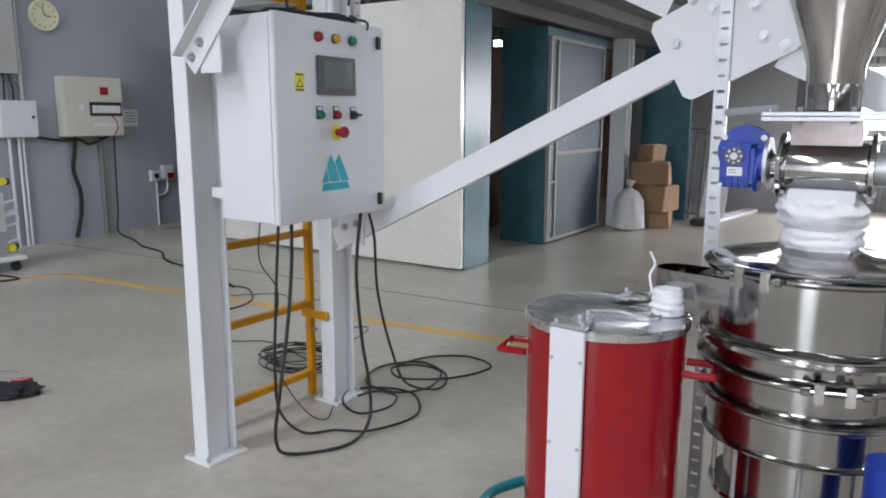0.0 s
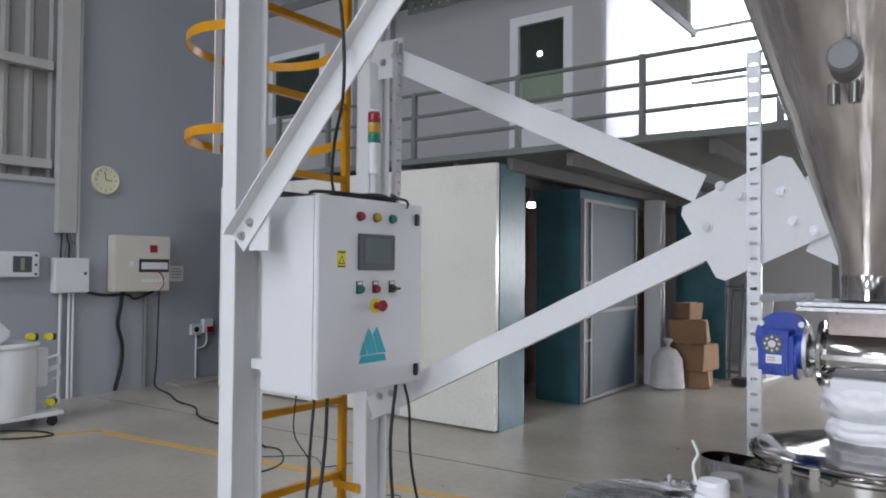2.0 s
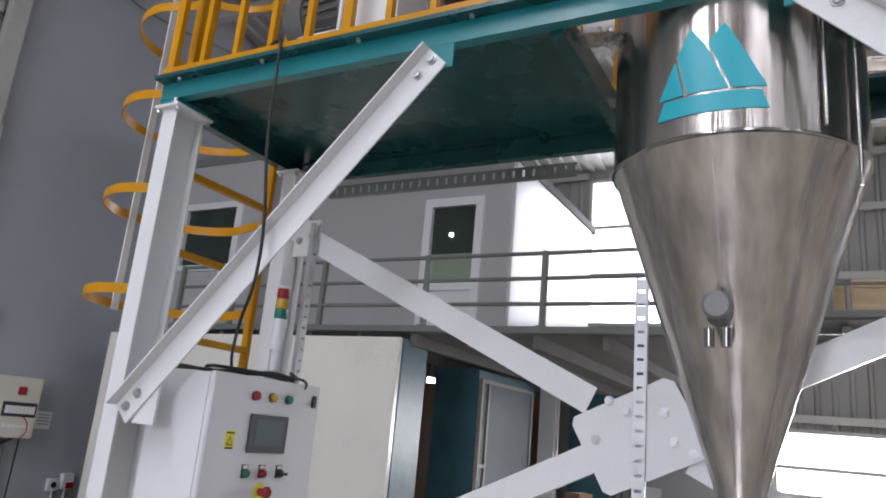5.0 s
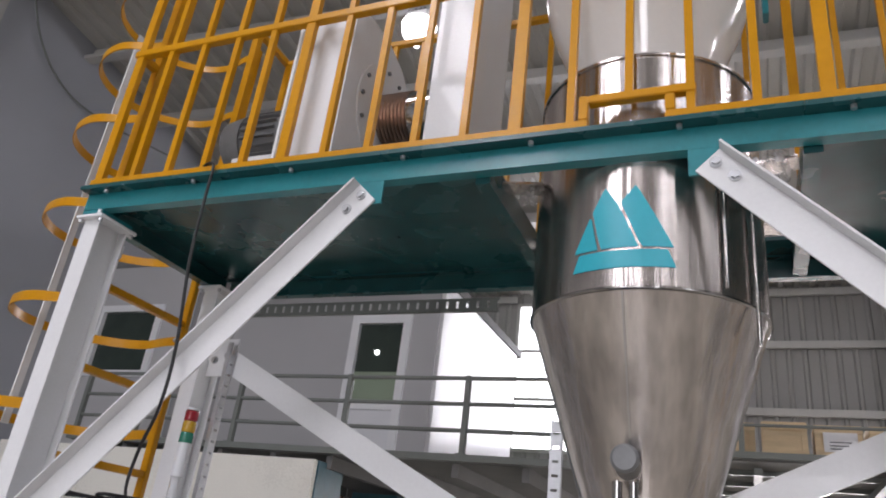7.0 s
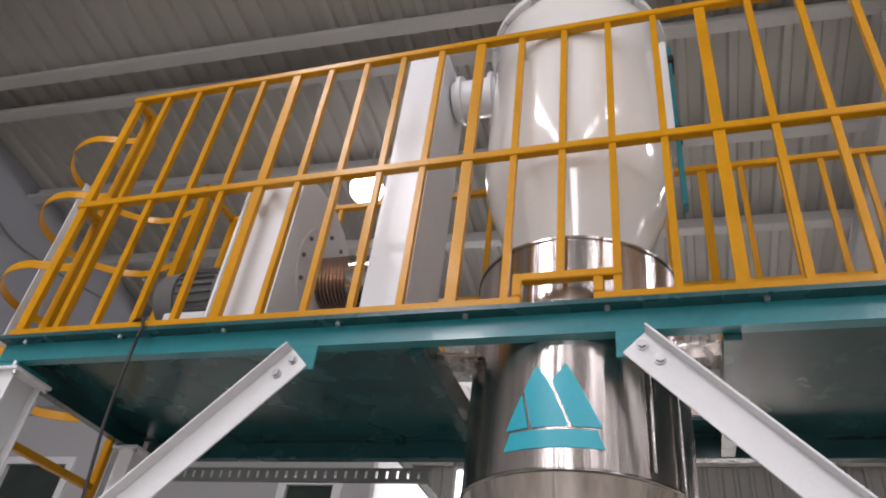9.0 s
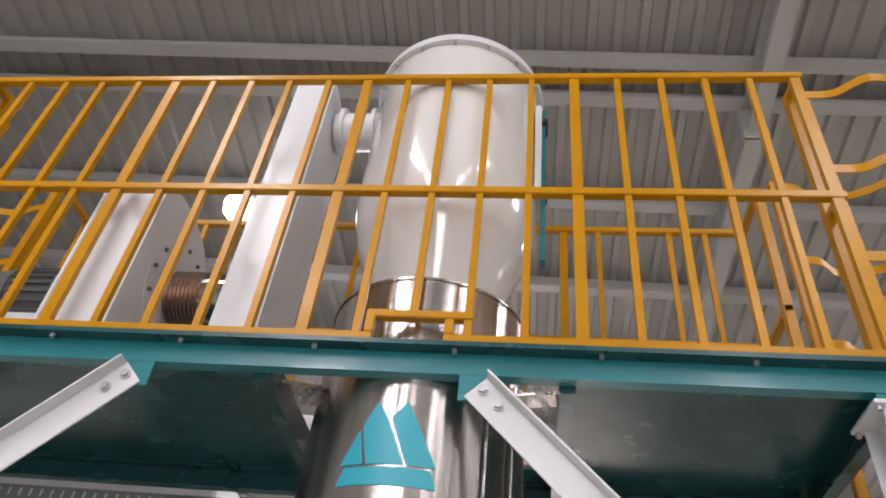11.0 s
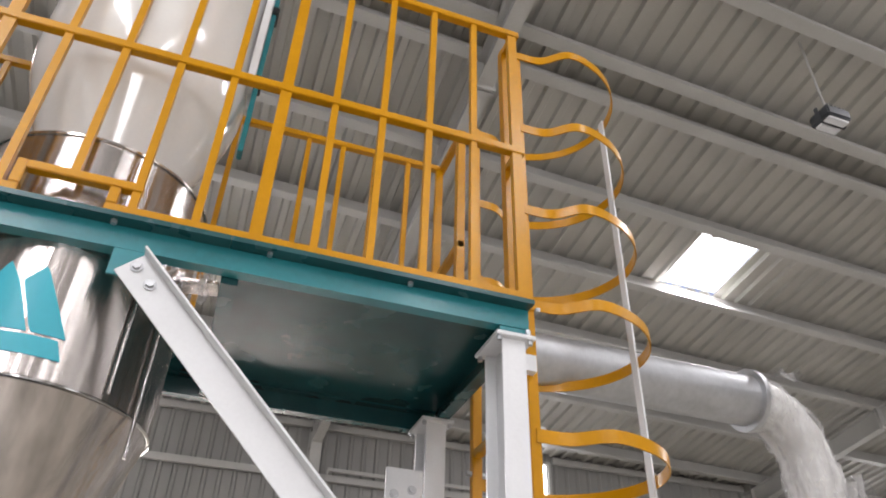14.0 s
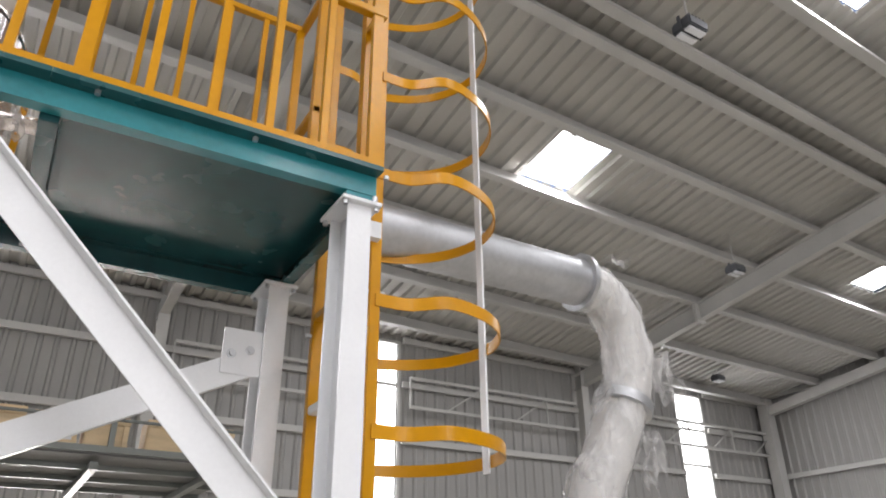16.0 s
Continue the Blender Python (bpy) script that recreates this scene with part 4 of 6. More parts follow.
part("side_door", b1(0.305, 0.335, 2.22, 2.42, 3.95, 4.52, bevel=0.006), WHITE, tank)
part("teal_rib", b1(0.336, 0.356, 2.30, 2.36, 3.62, 4.58, bevel=0.004), TEAL, tank, "teal upright bar with black clamps")
part("clamp", b1(0.33, 0.365, 2.285, 2.375, 4.46, 4.5, bevel=0.004), BLACKPL, tank)
part("clamp", b1(0.33, 0.365, 2.285, 2.375, 4.0, 4.04, bevel=0.004), BLACKPL, tank)
part("inlet_stub", cyl(nb(), (-0.47, 2.42, 4.55), (-0.70, 2.42, 4.55), 0.10, seg=32), WHITE, tank)
for xx in (-0.50, -0.66):
    part("stub_flange", cyl(nb(), (xx - 0.01, 2.42, 4.55), (xx + 0.01, 2.42, 4.55), 0.125, seg=32), WHITE, tank)
# blower and silencer box on the deck
box_ = thing("silencer_box", (-0.83, 2.4, DZ), "tall white sheet metal duct box standing on deck", "duct")
part("casing", b1(-0.90, -0.71, 2.22, 2.58, DZ + 0.05, 4.73, bevel=0.006), WHITE, box_)
part("plinth", b1(-0.965, -0.70, 2.21, 2.59, DZ, DZ + 0.05), BLACKPL, box_)
blo = thing("blower", (-1.45, 2.38, DZ), "white centrifugal blower with grey motor on the deck", "blower")
# volute with a flat front, outline in y and z
pts = [(2.05, 3.06), (2.05, 3.735), (2.16, 3.775), (2.30, 3.785), (2.44, 3.745), (2.56, 3.66), (2.64, 3.55), (2.68, 3.42), (2.67, 3.28), (2.60, 3.15), (2.50, 3.06)]
part("scroll_case", prism(nb(), pts, -1.43, -1.185, "YZ"), WHITE, blo)
for xa, xb in ((-1.442, -1.43), (-1.185, -1.173)):
    part("side_plate", prism(nb(), [(2.36 + (y - 2.36) * 1.06, 3.42 + (z - 3.42) * 1.05) for y, z in pts], xa, xb, "YZ"), WHITE, blo)
part("inlet_plate", cyl(nb(), (-1.173, 2.38, 3.42), (-1.165, 2.38, 3.42), 0.255, seg=40), WHITE, blo)
for i in range(14):
    a = 2 * math.pi * i / 14
    part("bolt", cyl(nb(), (-1.165, 2.38 + 0.23 * math.cos(a), 3.42 + 0.23 * math.sin(a)), (-1.155, 2.38 + 0.23 * math.cos(a), 3.42 + 0.23 * math.sin(a)), 0.010, seg=6), MOTOR, blo)
bm = lathe(nb(), [(0.112 + (0.010 if k % 2 else 0), -1.165 + 0.0085 * k) for k in range(18)], (0, 2.38, 3.42), 32, "X")
part("flexible_hose", bm, BRONZE, blo, "bronze ribbed flexible connector")
part("hose_collar", cyl(nb(), (-1.02, 2.38, 3.42), (-0.905, 2.38, 3.42), 0.118, seg=32), POLISH, blo)
mo = part("motor", cyl(nb(), (-1.442, 2.38, 3.38), (-1.83, 2.38, 3.38), 0.135, seg=36), MOTOR, blo)
for i in range(24):
    a = 2 * math.pi * i / 24
    part("fin", beam(nb(), (-1.64, 2.38 + 0.143 * math.cos(a), 3.38 + 0.143 * math.sin(a)), (-1.82, 2.38 + 0.143 * math.cos(a), 3.38 + 0.143 * math.sin(a)), 0.02, 0.006, (0, math.cos(a), math.sin(a))), MOTOR, mo)
part("fan_cover", cyl(nb(), (-1.83, 2.38, 3.38), (-1.94, 2.38, 3.38), 0.148, 0.13, seg=36), CAST, mo)
part("base_frame", b1(-2.02, -1.14, 2.10, 2.62, DZ, DZ + 0.06, bevel=0.004), WHITE, blo)
part("pedestal", b1(-1.84, -1.63, 2.25, 2.51, DZ + 0.061, 3.245, bevel=0.004), WHITE, blo)
# galvanised pipe and wrapped elbow
duct = thing("suction_pipe", (2.2, 2.72, 3.19), "galvanised spiral pipe with film-wrapped elbow leading down", "pipe")
part("pipe", cyl(nb(), (1.30, 2.72, 3.19), (2.93, 2.72, 3.19), 0.125, seg=40), GALV, duct)
part("collar", cyl(nb(), (2.91, 2.72, 3.19), (2.935, 2.72, 3.19), 0.155, seg=40), GALV, duct)
ELB = [(2.94, 2.72, 3.19), (3.06, 2.72, 3.15), (3.17, 2.72, 3.02), (3.20, 2.72, 2.84), (3.18, 2.72, 2.66), (3.09, 2.72, 2.48), (2.99, 2.72, 2.30), (2.88, 2.72, 2.09), (2.76, 2.72, 1.7), (2.7, 2.72, 1.0), (2.7, 2.72, 0.02)]
part("elbow", tube(nb(), ELB, 0.115, 28, 6, radii=lambda f: 0.118 + 0.004 * math.sin(f * 40) ** 8), WRAPPED, duct)
part("collar", cyl(nb(), (3.14, 2.72, 2.585), (3.12, 2.72, 2.54), 0.15, seg=36), GALV, duct)
bm = tube(nb(), ELB[:10], 0.13, 64, 14, radii=lambda f: 0.127 + 0.012 * math.sin(f * 23) ** 2)
for v in bm.verts:
    k = noise.noise(v.co * 7) * 0.012 + (0.5 - abs(noise.noise(v.co * 15))) * 0.018 + (0.5 - abs(noise.noise(Vector((v.co.x * 40, v.co.y * 40, v.co.z * 14))))) * 0.016 - 0.010
    v.co += Vector((v.co.x - 3.05, v.co.y - 2.72, 0)).normalized() * k
film = part("film_wrap", bm, FILM, duct, "loose clear stretch film")
for (fx, fz, w, h, lean) in ((3.32, 2.84, 0.15, 0.30, 0.12), (3.28, 2.80, 0.12, 0.27, 0.06), (3.07, 3.29, 0.16, 0.09, 0.04), (2.92, 2.62, 0.07, 0.16, -0.06), (3.18, 2.42, 0.09, 0.22, 0.04), (3.10, 2.30, 0.08, 0.2, 0.06)):
    bm = nb()
    cols = []
    for i in range(9):
        row = []
        for j in range(7):
            u, q = i / 8, j / 6
            edge = (0.75 + 0.5 * noise.noise((fx * 7, i * 0.9, 2.0)))
            row.append(bm.verts.new((fx + w * (u - 0.3) + lean * q * q, 2.60 + 0.03 * math.sin(u * 9 + q * 4) + 0.04 * q, fz - h * q * edge if h > 0.1 else fz + h * q * edge)))
        cols.append(row)
    for A, B in zip(cols, cols[1:]):
        for j in range(6):
            bm.faces.new((A[j], A[j + 1], B[j + 1], B[j]))
    part("film_flap", bm, FILM, film)

# ---- control cabinet ----
cab = thing("control_cabinet", (-1.96, 2.39, 1.02), "light grey wall-mounted control cabinet with touch screen and buttons", "control panel")
BX, BZ0, BZ1, BY0, BY1 = -1.812, 1.022, 1.778, 2.075, 2.702
part("body", b1(-2.13, -1.838, BY0 + 0.004, BY1 - 0.004, BZ0, BZ1, bevel=0.004), PANEL, cab)
dr = part("door", b1(-1.835, BX, BY0, BY1, BZ0 - 0.004, BZ1 + 0.004, bevel=0.004), PANEL, cab)
for z in (1.716, 1.07):
    lt = part("latch", b1(BX, BX + 0.012, 2.645, 2.672, z - 0.026, z + 0.026, bevel=0.004), BLACKPL, dr, "black quarter-turn latch")
part("screen_bezel", b1(BX, BX + 0.01, 2.287, 2.508, 1.498, 1.643, bevel=0.003), GREYPL, dr, "dark grey touch screen bezel")
part("screen", b1(BX + 0.0102, BX + 0.0115, 2.32, 2.482, 1.526, 1.625), SCREEN, dr, "unlit touch screen")
for y, m in ((2.299, LAMPR), (2.396, LAMPY), (2.494, LAMPG)):
    bm = nb()
    cyl(bm, (BX, y, 1.711), (BX + 0.018, y, 1.711), 0.016)
    cyl(bm, (BX + 0.018, y, 1.711), (BX + 0.024, y, 1.711), 0.016, 0.009)
    part("pilot_lamp", bm, m, dr)
    part("lamp_ring", cyl(nb(), (BX, y, 1.711), (BX + 0.006, y, 1.711), 0.019), BLACKPL, dr)
for y, m in ((2.300, LAMPG), (2.394, LAMPR), (2.495, BLACKPL)):
    part("legend_plate", b1(BX, BX + 0.004, y - 0.017, y + 0.017, 1.405, 1.455), BLACKPL, dr)
    part("legend_strip", b1(BX + 0.004, BX + 0.005, y - 0.013, y + 0.013, 1.44, 1.452), PAPER, dr)
    part("push_button", cyl(nb(), (BX + 0.004, y, 1.422), (BX + 0.02, y, 1.422), 0.014), m, dr)
part("selector_knob", b1(BX + 0.02, BX + 0.034, 2.482, 2.52, 1.417, 1.428, bevel=0.003), BLACKPL, dr)
es = part("emergency_disc", cyl(nb(), (BX, 2.398, 1.355), (BX + 0.003, 2.398, 1.355), 0.032, seg=32), SIGNY, dr, "yellow emergency stop disc")
bm = cyl(nb(), (BX + 0.003, 2.398, 1.355), (BX + 0.03, 2.398, 1.355), 0.014)
lathe(bm, [(0.014, BX + 0.028), (0.022, BX + 0.032), (0.023, BX + 0.042), (0.017, BX + 0.05), (0.002, BX + 0.051)], (0, 2.398, 1.355), 24, "X")
part("mushroom_button", bm, LAMPR, es, "red mushroom stop button")
wl = part("warning_label", b1(BX, BX + 0.0015, 2.174, 2.222, 1.508, 1.575), SIGNY, dr, "yellow hazard label with a triangle")
part("triangle", prism(nb(), [(2.181, 1.522), (2.215, 1.522), (2.198, 1.556)], BX + 0.0015, BX + 0.002, "YZ"), BLACKPL, wl)
part("triangle_field", prism(nb(), [(2.187, 1.526), (2.209, 1.526), (2.198, 1.548)], BX + 0.002, BX + 0.0025, "YZ"), SIGNY, wl)
for z in (1.567, 1.512):
    part("plain_bar", b1(BX + 0.0015, BX + 0.002, 2.178, 2.218, z - 0.003, z + 0.003), BLACKPL, wl)


def on_cabinet(u, v):
    return (BX + 0.0012, 2.384 + u, 1.128 + v)


lg = part("sticker", b1(BX - 0.002, BX + 0.0004, 2.33, 2.43, 1.14, 1.2), PANEL, dr, "cyan twin-sail sticker")
sails(lg, on_cabinet, 0.165, 0.143, LOGO)
for y in (2.12, 2.62):
    part("mounting_bracket", b1(-2.2, -2.13, y - 0.03, y + 0.03, 1.1, 1.14), WHITE, cab)
    part("mounting_bracket", b1(-2.2, -2.13, y - 0.03, y + 0.03, 1.66, 1.70), WHITE, cab)
part("hinge_rail", b1(-2.2, -2.17, 2.16, 2.86, 1.09, 1.15), WHITE, cab)
part("hinge_rail", b1(-2.2, -2.17, 2.16, 2.86, 1.65, 1.71), WHITE, cab)
# stack light on the cabinet
st = thing("stack_light", (-2.04, 2.635, BZ1), "red, amber and green stack light on grey pole", "signal lamp")
part("base", cyl(nb(), (-2.04, 2.635, BZ1 + 0.0), (-2.04, 2.635, 1.84), 0.03), GALV, st)
part("pole", cyl(nb(), (-2.04, 2.635, 1.84), (-2.04, 2.635, 1.93), 0.017), PANEL, st)
part("socket", cyl(nb(), (-2.04, 2.635, 1.93), (-2.04, 2.635, 2.07), 0.028), PANEL, st)
for i, m in enumerate((LAMPG, LAMPY, LAMPR)):
    z = 2.07 + 0.047 * i
    part("lens", lathe(nb(), [(0.027, z), (0.029, z + 0.004), (0.029, z + 0.04), (0.027, z + 0.045)], (-2.04, 2.635, 0), 24), m, st)
part("cap", cyl(nb(), (-2.04, 2.635, 2.212), (-2.04, 2.635, 2.22), 0.028), PANEL, st)


def cable(name, pts, r, label, material=RUBBER, n=8, cat="cable"):
    return solid(name, tube(nb(), pts, r, 8, n), material, label, cat, group="cables")


cable("power_cable", [(-1.95, 2.27, 1.02), (-1.95, 2.26, 0.8), (-1.95, 2.22, 0.53), (-1.95, 2.17, 0.3), (-1.98, 2.17, 0.1), (-1.97, 2.24, 0.014), (-1.83, 2.44, 0.014), (-1.84, 2.60, 0.06), (-1.85, 2.62, 0.23), (-1.85, 2.575, 0.45), (-1.85, 2.545, 0.76), (-1.85, 2.58, 1.02)], 0.0075, "thick black rubber cable looping to the floor")
cable("power_cable", [(-1.97, 2.22, 1.02), (-1.97, 2.19, 0.7), (-1.97, 2.17, 0.4), (-2.0, 2.22, 0.2), (-2.05, 2.40, 0.03), (-1.98, 2.53, 0.011), (-1.84, 2.62, 0.011), (-1.77, 2.87, 0.011), (-1.92, 3.07, 0.012), (-2.09, 3.08, 0.012), (-2.24, 2.95, 0.012), (-2.17, 2.80, 0.012), (-2.0, 2.72, 0.02), (-1.92, 2.85, 0.024), (-1.98, 2.99, 0.024), (-2.1, 2.98, 0.024), (-2.14, 2.88, 0.024)], 0.0062, "black rubber cable coiled on the floor")
cable("power_cable", [(-1.87, 2.66, 1.0), (-1.85, 2.67, 0.89), (-1.85, 2.69, 0.64), (-1.86, 2.80, 0.34), (-1.92, 3.0, 0.1), (-1.86, 3.2, 0.02), (-1.96, 3.42, 0.011), (-2.2, 3.51, 0.011), (-2.34, 3.31, 0.011), (-2.23, 3.06, 0.02), (-2.0, 3.02, 0.028), (-1.9, 3.18, 0.028), (-1.98, 3.4, 0.028), (-2.15, 3.42, 0.028), (-2.24, 3.3, 0.03), (-2.1, 3.2, 0.028), (-1.9, 3.38, 0.015), (-1.81, 3.66, 0.011), (-2.01, 3.75, 0.011), (-2.2, 3.62, 0.011), (-2.28, 3.40, 0.011)], 0.0062, "black rubber cable coiled on the floor")
rng = random.Random(3)
for k in range(3):
    pts = []
    for i in range(26):
        a = i * 0.82 + k
        rr = 0.12 + 0.13 * rng.random()
        pts.append((-2.78 + rr * 1.15 * math.cos(a) + 0.03 * rng.random(), 3.12 + rr * math.sin(a), 0.01 + 0.055 * (i / 25) + 0.012 * rng.random()))
    if k == 0:
        pts = [(-3.7, 3.12, 0.006), (-3.42, 3.19, 0.006), (-3.2, 3.3, 0.006)] + pts
    cable("thin_cable", pts, 0.0035, "tangled coil of thin dark cable on the floor", n=4)
cable("thin_cable", [(-4.68, 4.21, 0.006), (-4.46, 4.23, 0.006), (-4.14, 3.98, 0.006), (-4.07, 3.72, 0.006), (-4.2, 3.6, 0.006)], 0.006, "thin dark cable on the floor")
cable("thin_cable", [(-2.0, 2.15, 1.02), (-2.02, 2.16, 0.85), (-1.98, 2.21, 0.72), (-2.0, 2.2, 0.5), (-2.03, 2.27, 0.32), (-2.07, 2.45, 0.1), (-2.1, 2.6, 0.008), (-2.16, 2.72, 0.018)], 0.0028, "thin dark wire hanging under the cabinet")
cable("thin_cable", [(-4.4, 4.0, 0.004), (-4.1, 4.25, 0.004), (-3.8, 4.1, 0.004), (-3.7, 4.3, 0.004), (-3.4, 4.05, 0.004), (-3.1, 3.8, 0.004), (-2.9, 3.9, 0.004), (-2.75, 3.4, 0.01)], 0.003, "thin dark wire on the floor")
cable("hanging_cable", [(-1.98, 2.2, 3.02), (-1.75, 2.0, 3.02), (-1.62, 1.935, 3.0), (-1.61, 1.93, 2.85), (-1.60, 1.93, 2.6), (-1.555, 1.93, 2.28), (-1.56, 1.935, 2.08), (-1.66, 2.0, 1.95), (-1.85, 2.18, 1.85), (-2.0, 2.35, 1.80)], 0.006, "black cable hanging from the deck to the cabinet")
cable("power_cable", [(-2.05, 2.1, 1.80), (-1.95, 2.25, 1.79), (-1.88, 2.4, 1.80), (-1.86, 2.52, 1.79), (-1.9, 2.6, 1.80), (-2.0, 2.5, 1.81), (-2.06, 2.3, 1.80), (-1.96, 2.2, 1.81), (-1.87, 2.42, 1.805), (-1.83, 2.55, 1.80), (-1.93, 2.63, 1.83)], 0.007, "black cable coiled on top of the cabinet")
cable("power_cable", [(-2.1, 2.12, 1.792), (-1.93, 2.3, 1.80), (-1.85, 2.48, 1.81), (-1.82, 2.58, 1.76), (-1.83, 2.6, 1.80), (-2.0, 2.55, 1.82)], 0.006, "black cable coiled on top of the cabinet")

# ---- rotary valve under the hopper ----
val = thing("rotary_valve", (HX, HY, 1.29), "stainless rotary valve with blue gearbox under the hopper", "valve")
part("top_flange", b1(HX - 0.15, HX + 0.15, HY - 0.14, HY + 0.14, 1.42, 1.43, bevel=0.002), GALV, val)
part("top_flange", b1(HX - 0.15, HX + 0.15, HY - 0.14, HY + 0.14, 1.407, 1.417, bevel=0.002), GALV, val)
for dx in (-0.135, -0.06, 0.06, 0.135):
    part("bolt", cyl(nb(), (HX + dx, HY - 0.125, 1.40), (HX + dx, HY - 0.125, 1.442), 0.007, seg=6), GALV, val)
part("sight_box", b1(HX - 0.083, HX + 0.083, HY - 0.083, HY + 0.083, 1.345, 1.407, bevel=0.003), ACRYL, val, "clear sight box with dusty pink powder")
part("rotor_housing", lathe(nb(), [(0.066, HX - 0.105), (0.068, HX - 0.10), (0.068, HX + 0.10), (0.066, HX + 0.105)], (0, HY, 1.285), 40, "X"), POLISH, val)
for x in (HX - 0.108, HX + 0.108):
    fl = part("end_flange", lathe(nb(), [(0.086, x - 0.007), (0.09, x - 0.005), (0.09, x + 0.005), (0.086, x + 0.007)], (0, HY, 1.285), 40, "X"), POLISH, val)
    for i in range(6):
        a = 2 * math.pi * i / 6
        part("bolt", cyl(nb(), (x - 0.012, HY + 0.078 * math.cos(a), 1.285 + 0.078 * math.sin(a)), (x + 0.012, HY + 0.078 * math.cos(a), 1.285 + 0.078 * math.sin(a)), 0.005, seg=6), GALV, fl)
for y in (HY - 0.075, HY + 0.075):
    part("tie_bar", b1(HX - 0.10, HX + 0.10, y - 0.006, y + 0.006, 1.278, 1.292), POLISH, val)
part("shaft_hub", cyl(nb(), (HX + 0.115, HY, 1.285), (HX + 0.155, HY, 1.285), 0.045), GALV, val)
part("shaft", cyl(nb(), (HX + 0.15, HY, 1.285), (HX + 0.3, HY, 1.285), 0.018), BLACKPL, val)
part("shaft_hub", cyl(nb(), (HX - 0.115, HY, 1.285), (HX - 0.145, HY, 1.285), 0.035), POLISH, val)
part("mounting_flange", cyl(nb(), (HX - 0.14, HY, 1.29), (HX - 0.15, HY, 1.29), 0.072, seg=36), GALV, val)
part("outlet_box", b1(HX - 0.08, HX + 0.08, HY - 0.08, HY + 0.08, 1.195, 1.23, bevel=0.003), PANEL, val)
# gearbox
gx, gy, gz = HX - 0.215, HY - 0.03, 1.30
gb = part("gearbox", b1(gx - 0.045, gx + 0.045, gy - 0.05, gy + 0.06, gz - 0.075, gz + 0.045, bevel=0.012), BLUE, val, "blue cast worm gearbox")
part("input_flange", cyl(nb(), (gx, gy + 0.06, gz + 0.02), (gx, gy + 0.085, gz + 0.02), 0.075, seg=36), BLUE, gb)
part("neck", cyl(nb(), (gx + 0.04, gy + 0.02, gz - 0.01), (gx + 0.075, gy + 0.02, gz - 0.01), 0.05, seg=28), BLUE, gb)
part("side_flange", cyl(nb(), (gx + 0.04, gy + 0.02, gz - 0.035), (gx + 0.052, gy + 0.02, gz - 0.035), 0.055, seg=28), BLUE, gb)
part("bearing_cap", cyl(nb(), (gx - 0.005, gy - 0.05, gz + 0.012), (gx - 0.005, gy - 0.056, gz + 0.012), 0.026, seg=24), GREYPL, gb)
part("shaft_end", cyl(nb(), (gx - 0.005, gy - 0.056, gz + 0.012), (gx - 0.005, gy - 0.06, gz + 0.012), 0.010, seg=16), GALV, gb)
for i in range(8):
    a = 2 * math.pi * i / 8
    part("ball", cyl(nb(), (gx - 0.005 + 0.018 * math.cos(a), gy - 0.056, gz + 0.012 + 0.018 * math.sin(a)), (gx - 0.005 + 0.018 * math.cos(a), gy - 0.058, gz + 0.012 + 0.018 * math.sin(a)), 0.0035, seg=8), GALV, gb)
npl = part("name_plate", b1(gx - 0.022, gx + 0.018, gy - 0.0515, gy - 0.0505, gz - 0.042, gz - 0.018), PAPER, gb, "small white name plate")
for z in (gz - 0.026, gz - 0.033):
    part("plain_bar", b1(gx - 0.018, gx + 0.002, gy - 0.0522, gy - 0.0516, z - 0.001, z + 0.001), GREYPL, npl)
for i in range(4):
    x = gx - 0.028 + 0.017 * i
    part("cooling_rib", b1(x - 0.003, x + 0.003, gy - 0.056, gy - 0.049, gz - 0.074, gz - 0.047, bevel=0.001), BLUE, gb)
for dx, dz in ((-0.055, 0.06), (0.05, 0.06), (-0.06, -0.02)):
    part("bolt", cyl(nb(), (gx + dx, gy + 0.062, gz + dz), (gx + dx, gy + 0.048, gz + dz), 0.009, seg=6), GALV, gb)
mt = part("motor", cyl(nb(), (gx, gy + 0.085, gz + 0.02), (gx - 0.02, gy + 0.27, gz + 0.02), 0.06, seg=28), BLUE, val)
bmv = part("pneumatic_arm", beam(nb(), (HX - 0.28, HY + 0.05, 1.43), (HX - 0.13, HY + 0.0, 1.44), 0.02, 0.022, (0, 1, 0), bevel=0.004), GALV, val, "grey lever arm of the slide gate")


def cloth(name, at, prof, label, seed, squash=1.0, seg=48, amp=0.012):
    """A tied cloth sleeve with folds."""
    bm = lathe(nb(), prof, at, seg)
    for v in bm.verts:
        q = v.co * 14 + Vector((seed, 0, 0))
        d = Vector((v.co.x - at[0], v.co.y - at[1], 0))
        if d.length > 1e-4:
            v.co += d.normalized() * (noise.noise(q) * amp + noise.noise(q * 2.7) * amp * 0.5 + noise.noise((v.co.x * 3, v.co.y * 3, v.co.z * 50 + seed)) * amp * 0.6)
        v.co.z += noise.noise(q * 1.3) * amp * 0.5
    return solid(name, bm, FABRIC, label, "sleeve")


prof = [(0.08, 1.208)] + [(0.093 + 0.012 * math.sin(math.pi * k / 24) ** 0.6, 1.206 - 0.0033 * k) for k in range(25)] + [(0.086, 1.123)] + [(0.089 + 0.009 * math.sin(math.pi * k / 18) ** 0.6, 1.12 - 0.0036 * k) for k in range(19)]
cloth("cloth_sleeve", (HX, HY, 0), prof, "white crumpled cloth sleeve between valve and sieve", 2.0, seg=96, amp=0.016)

# ---- vibrating sieve ----
siv = thing("vibro_sifter", (HX, HY, 0), "polished stainless round vibrating sifter in clamped decks", "sieve")
SR = 0.287
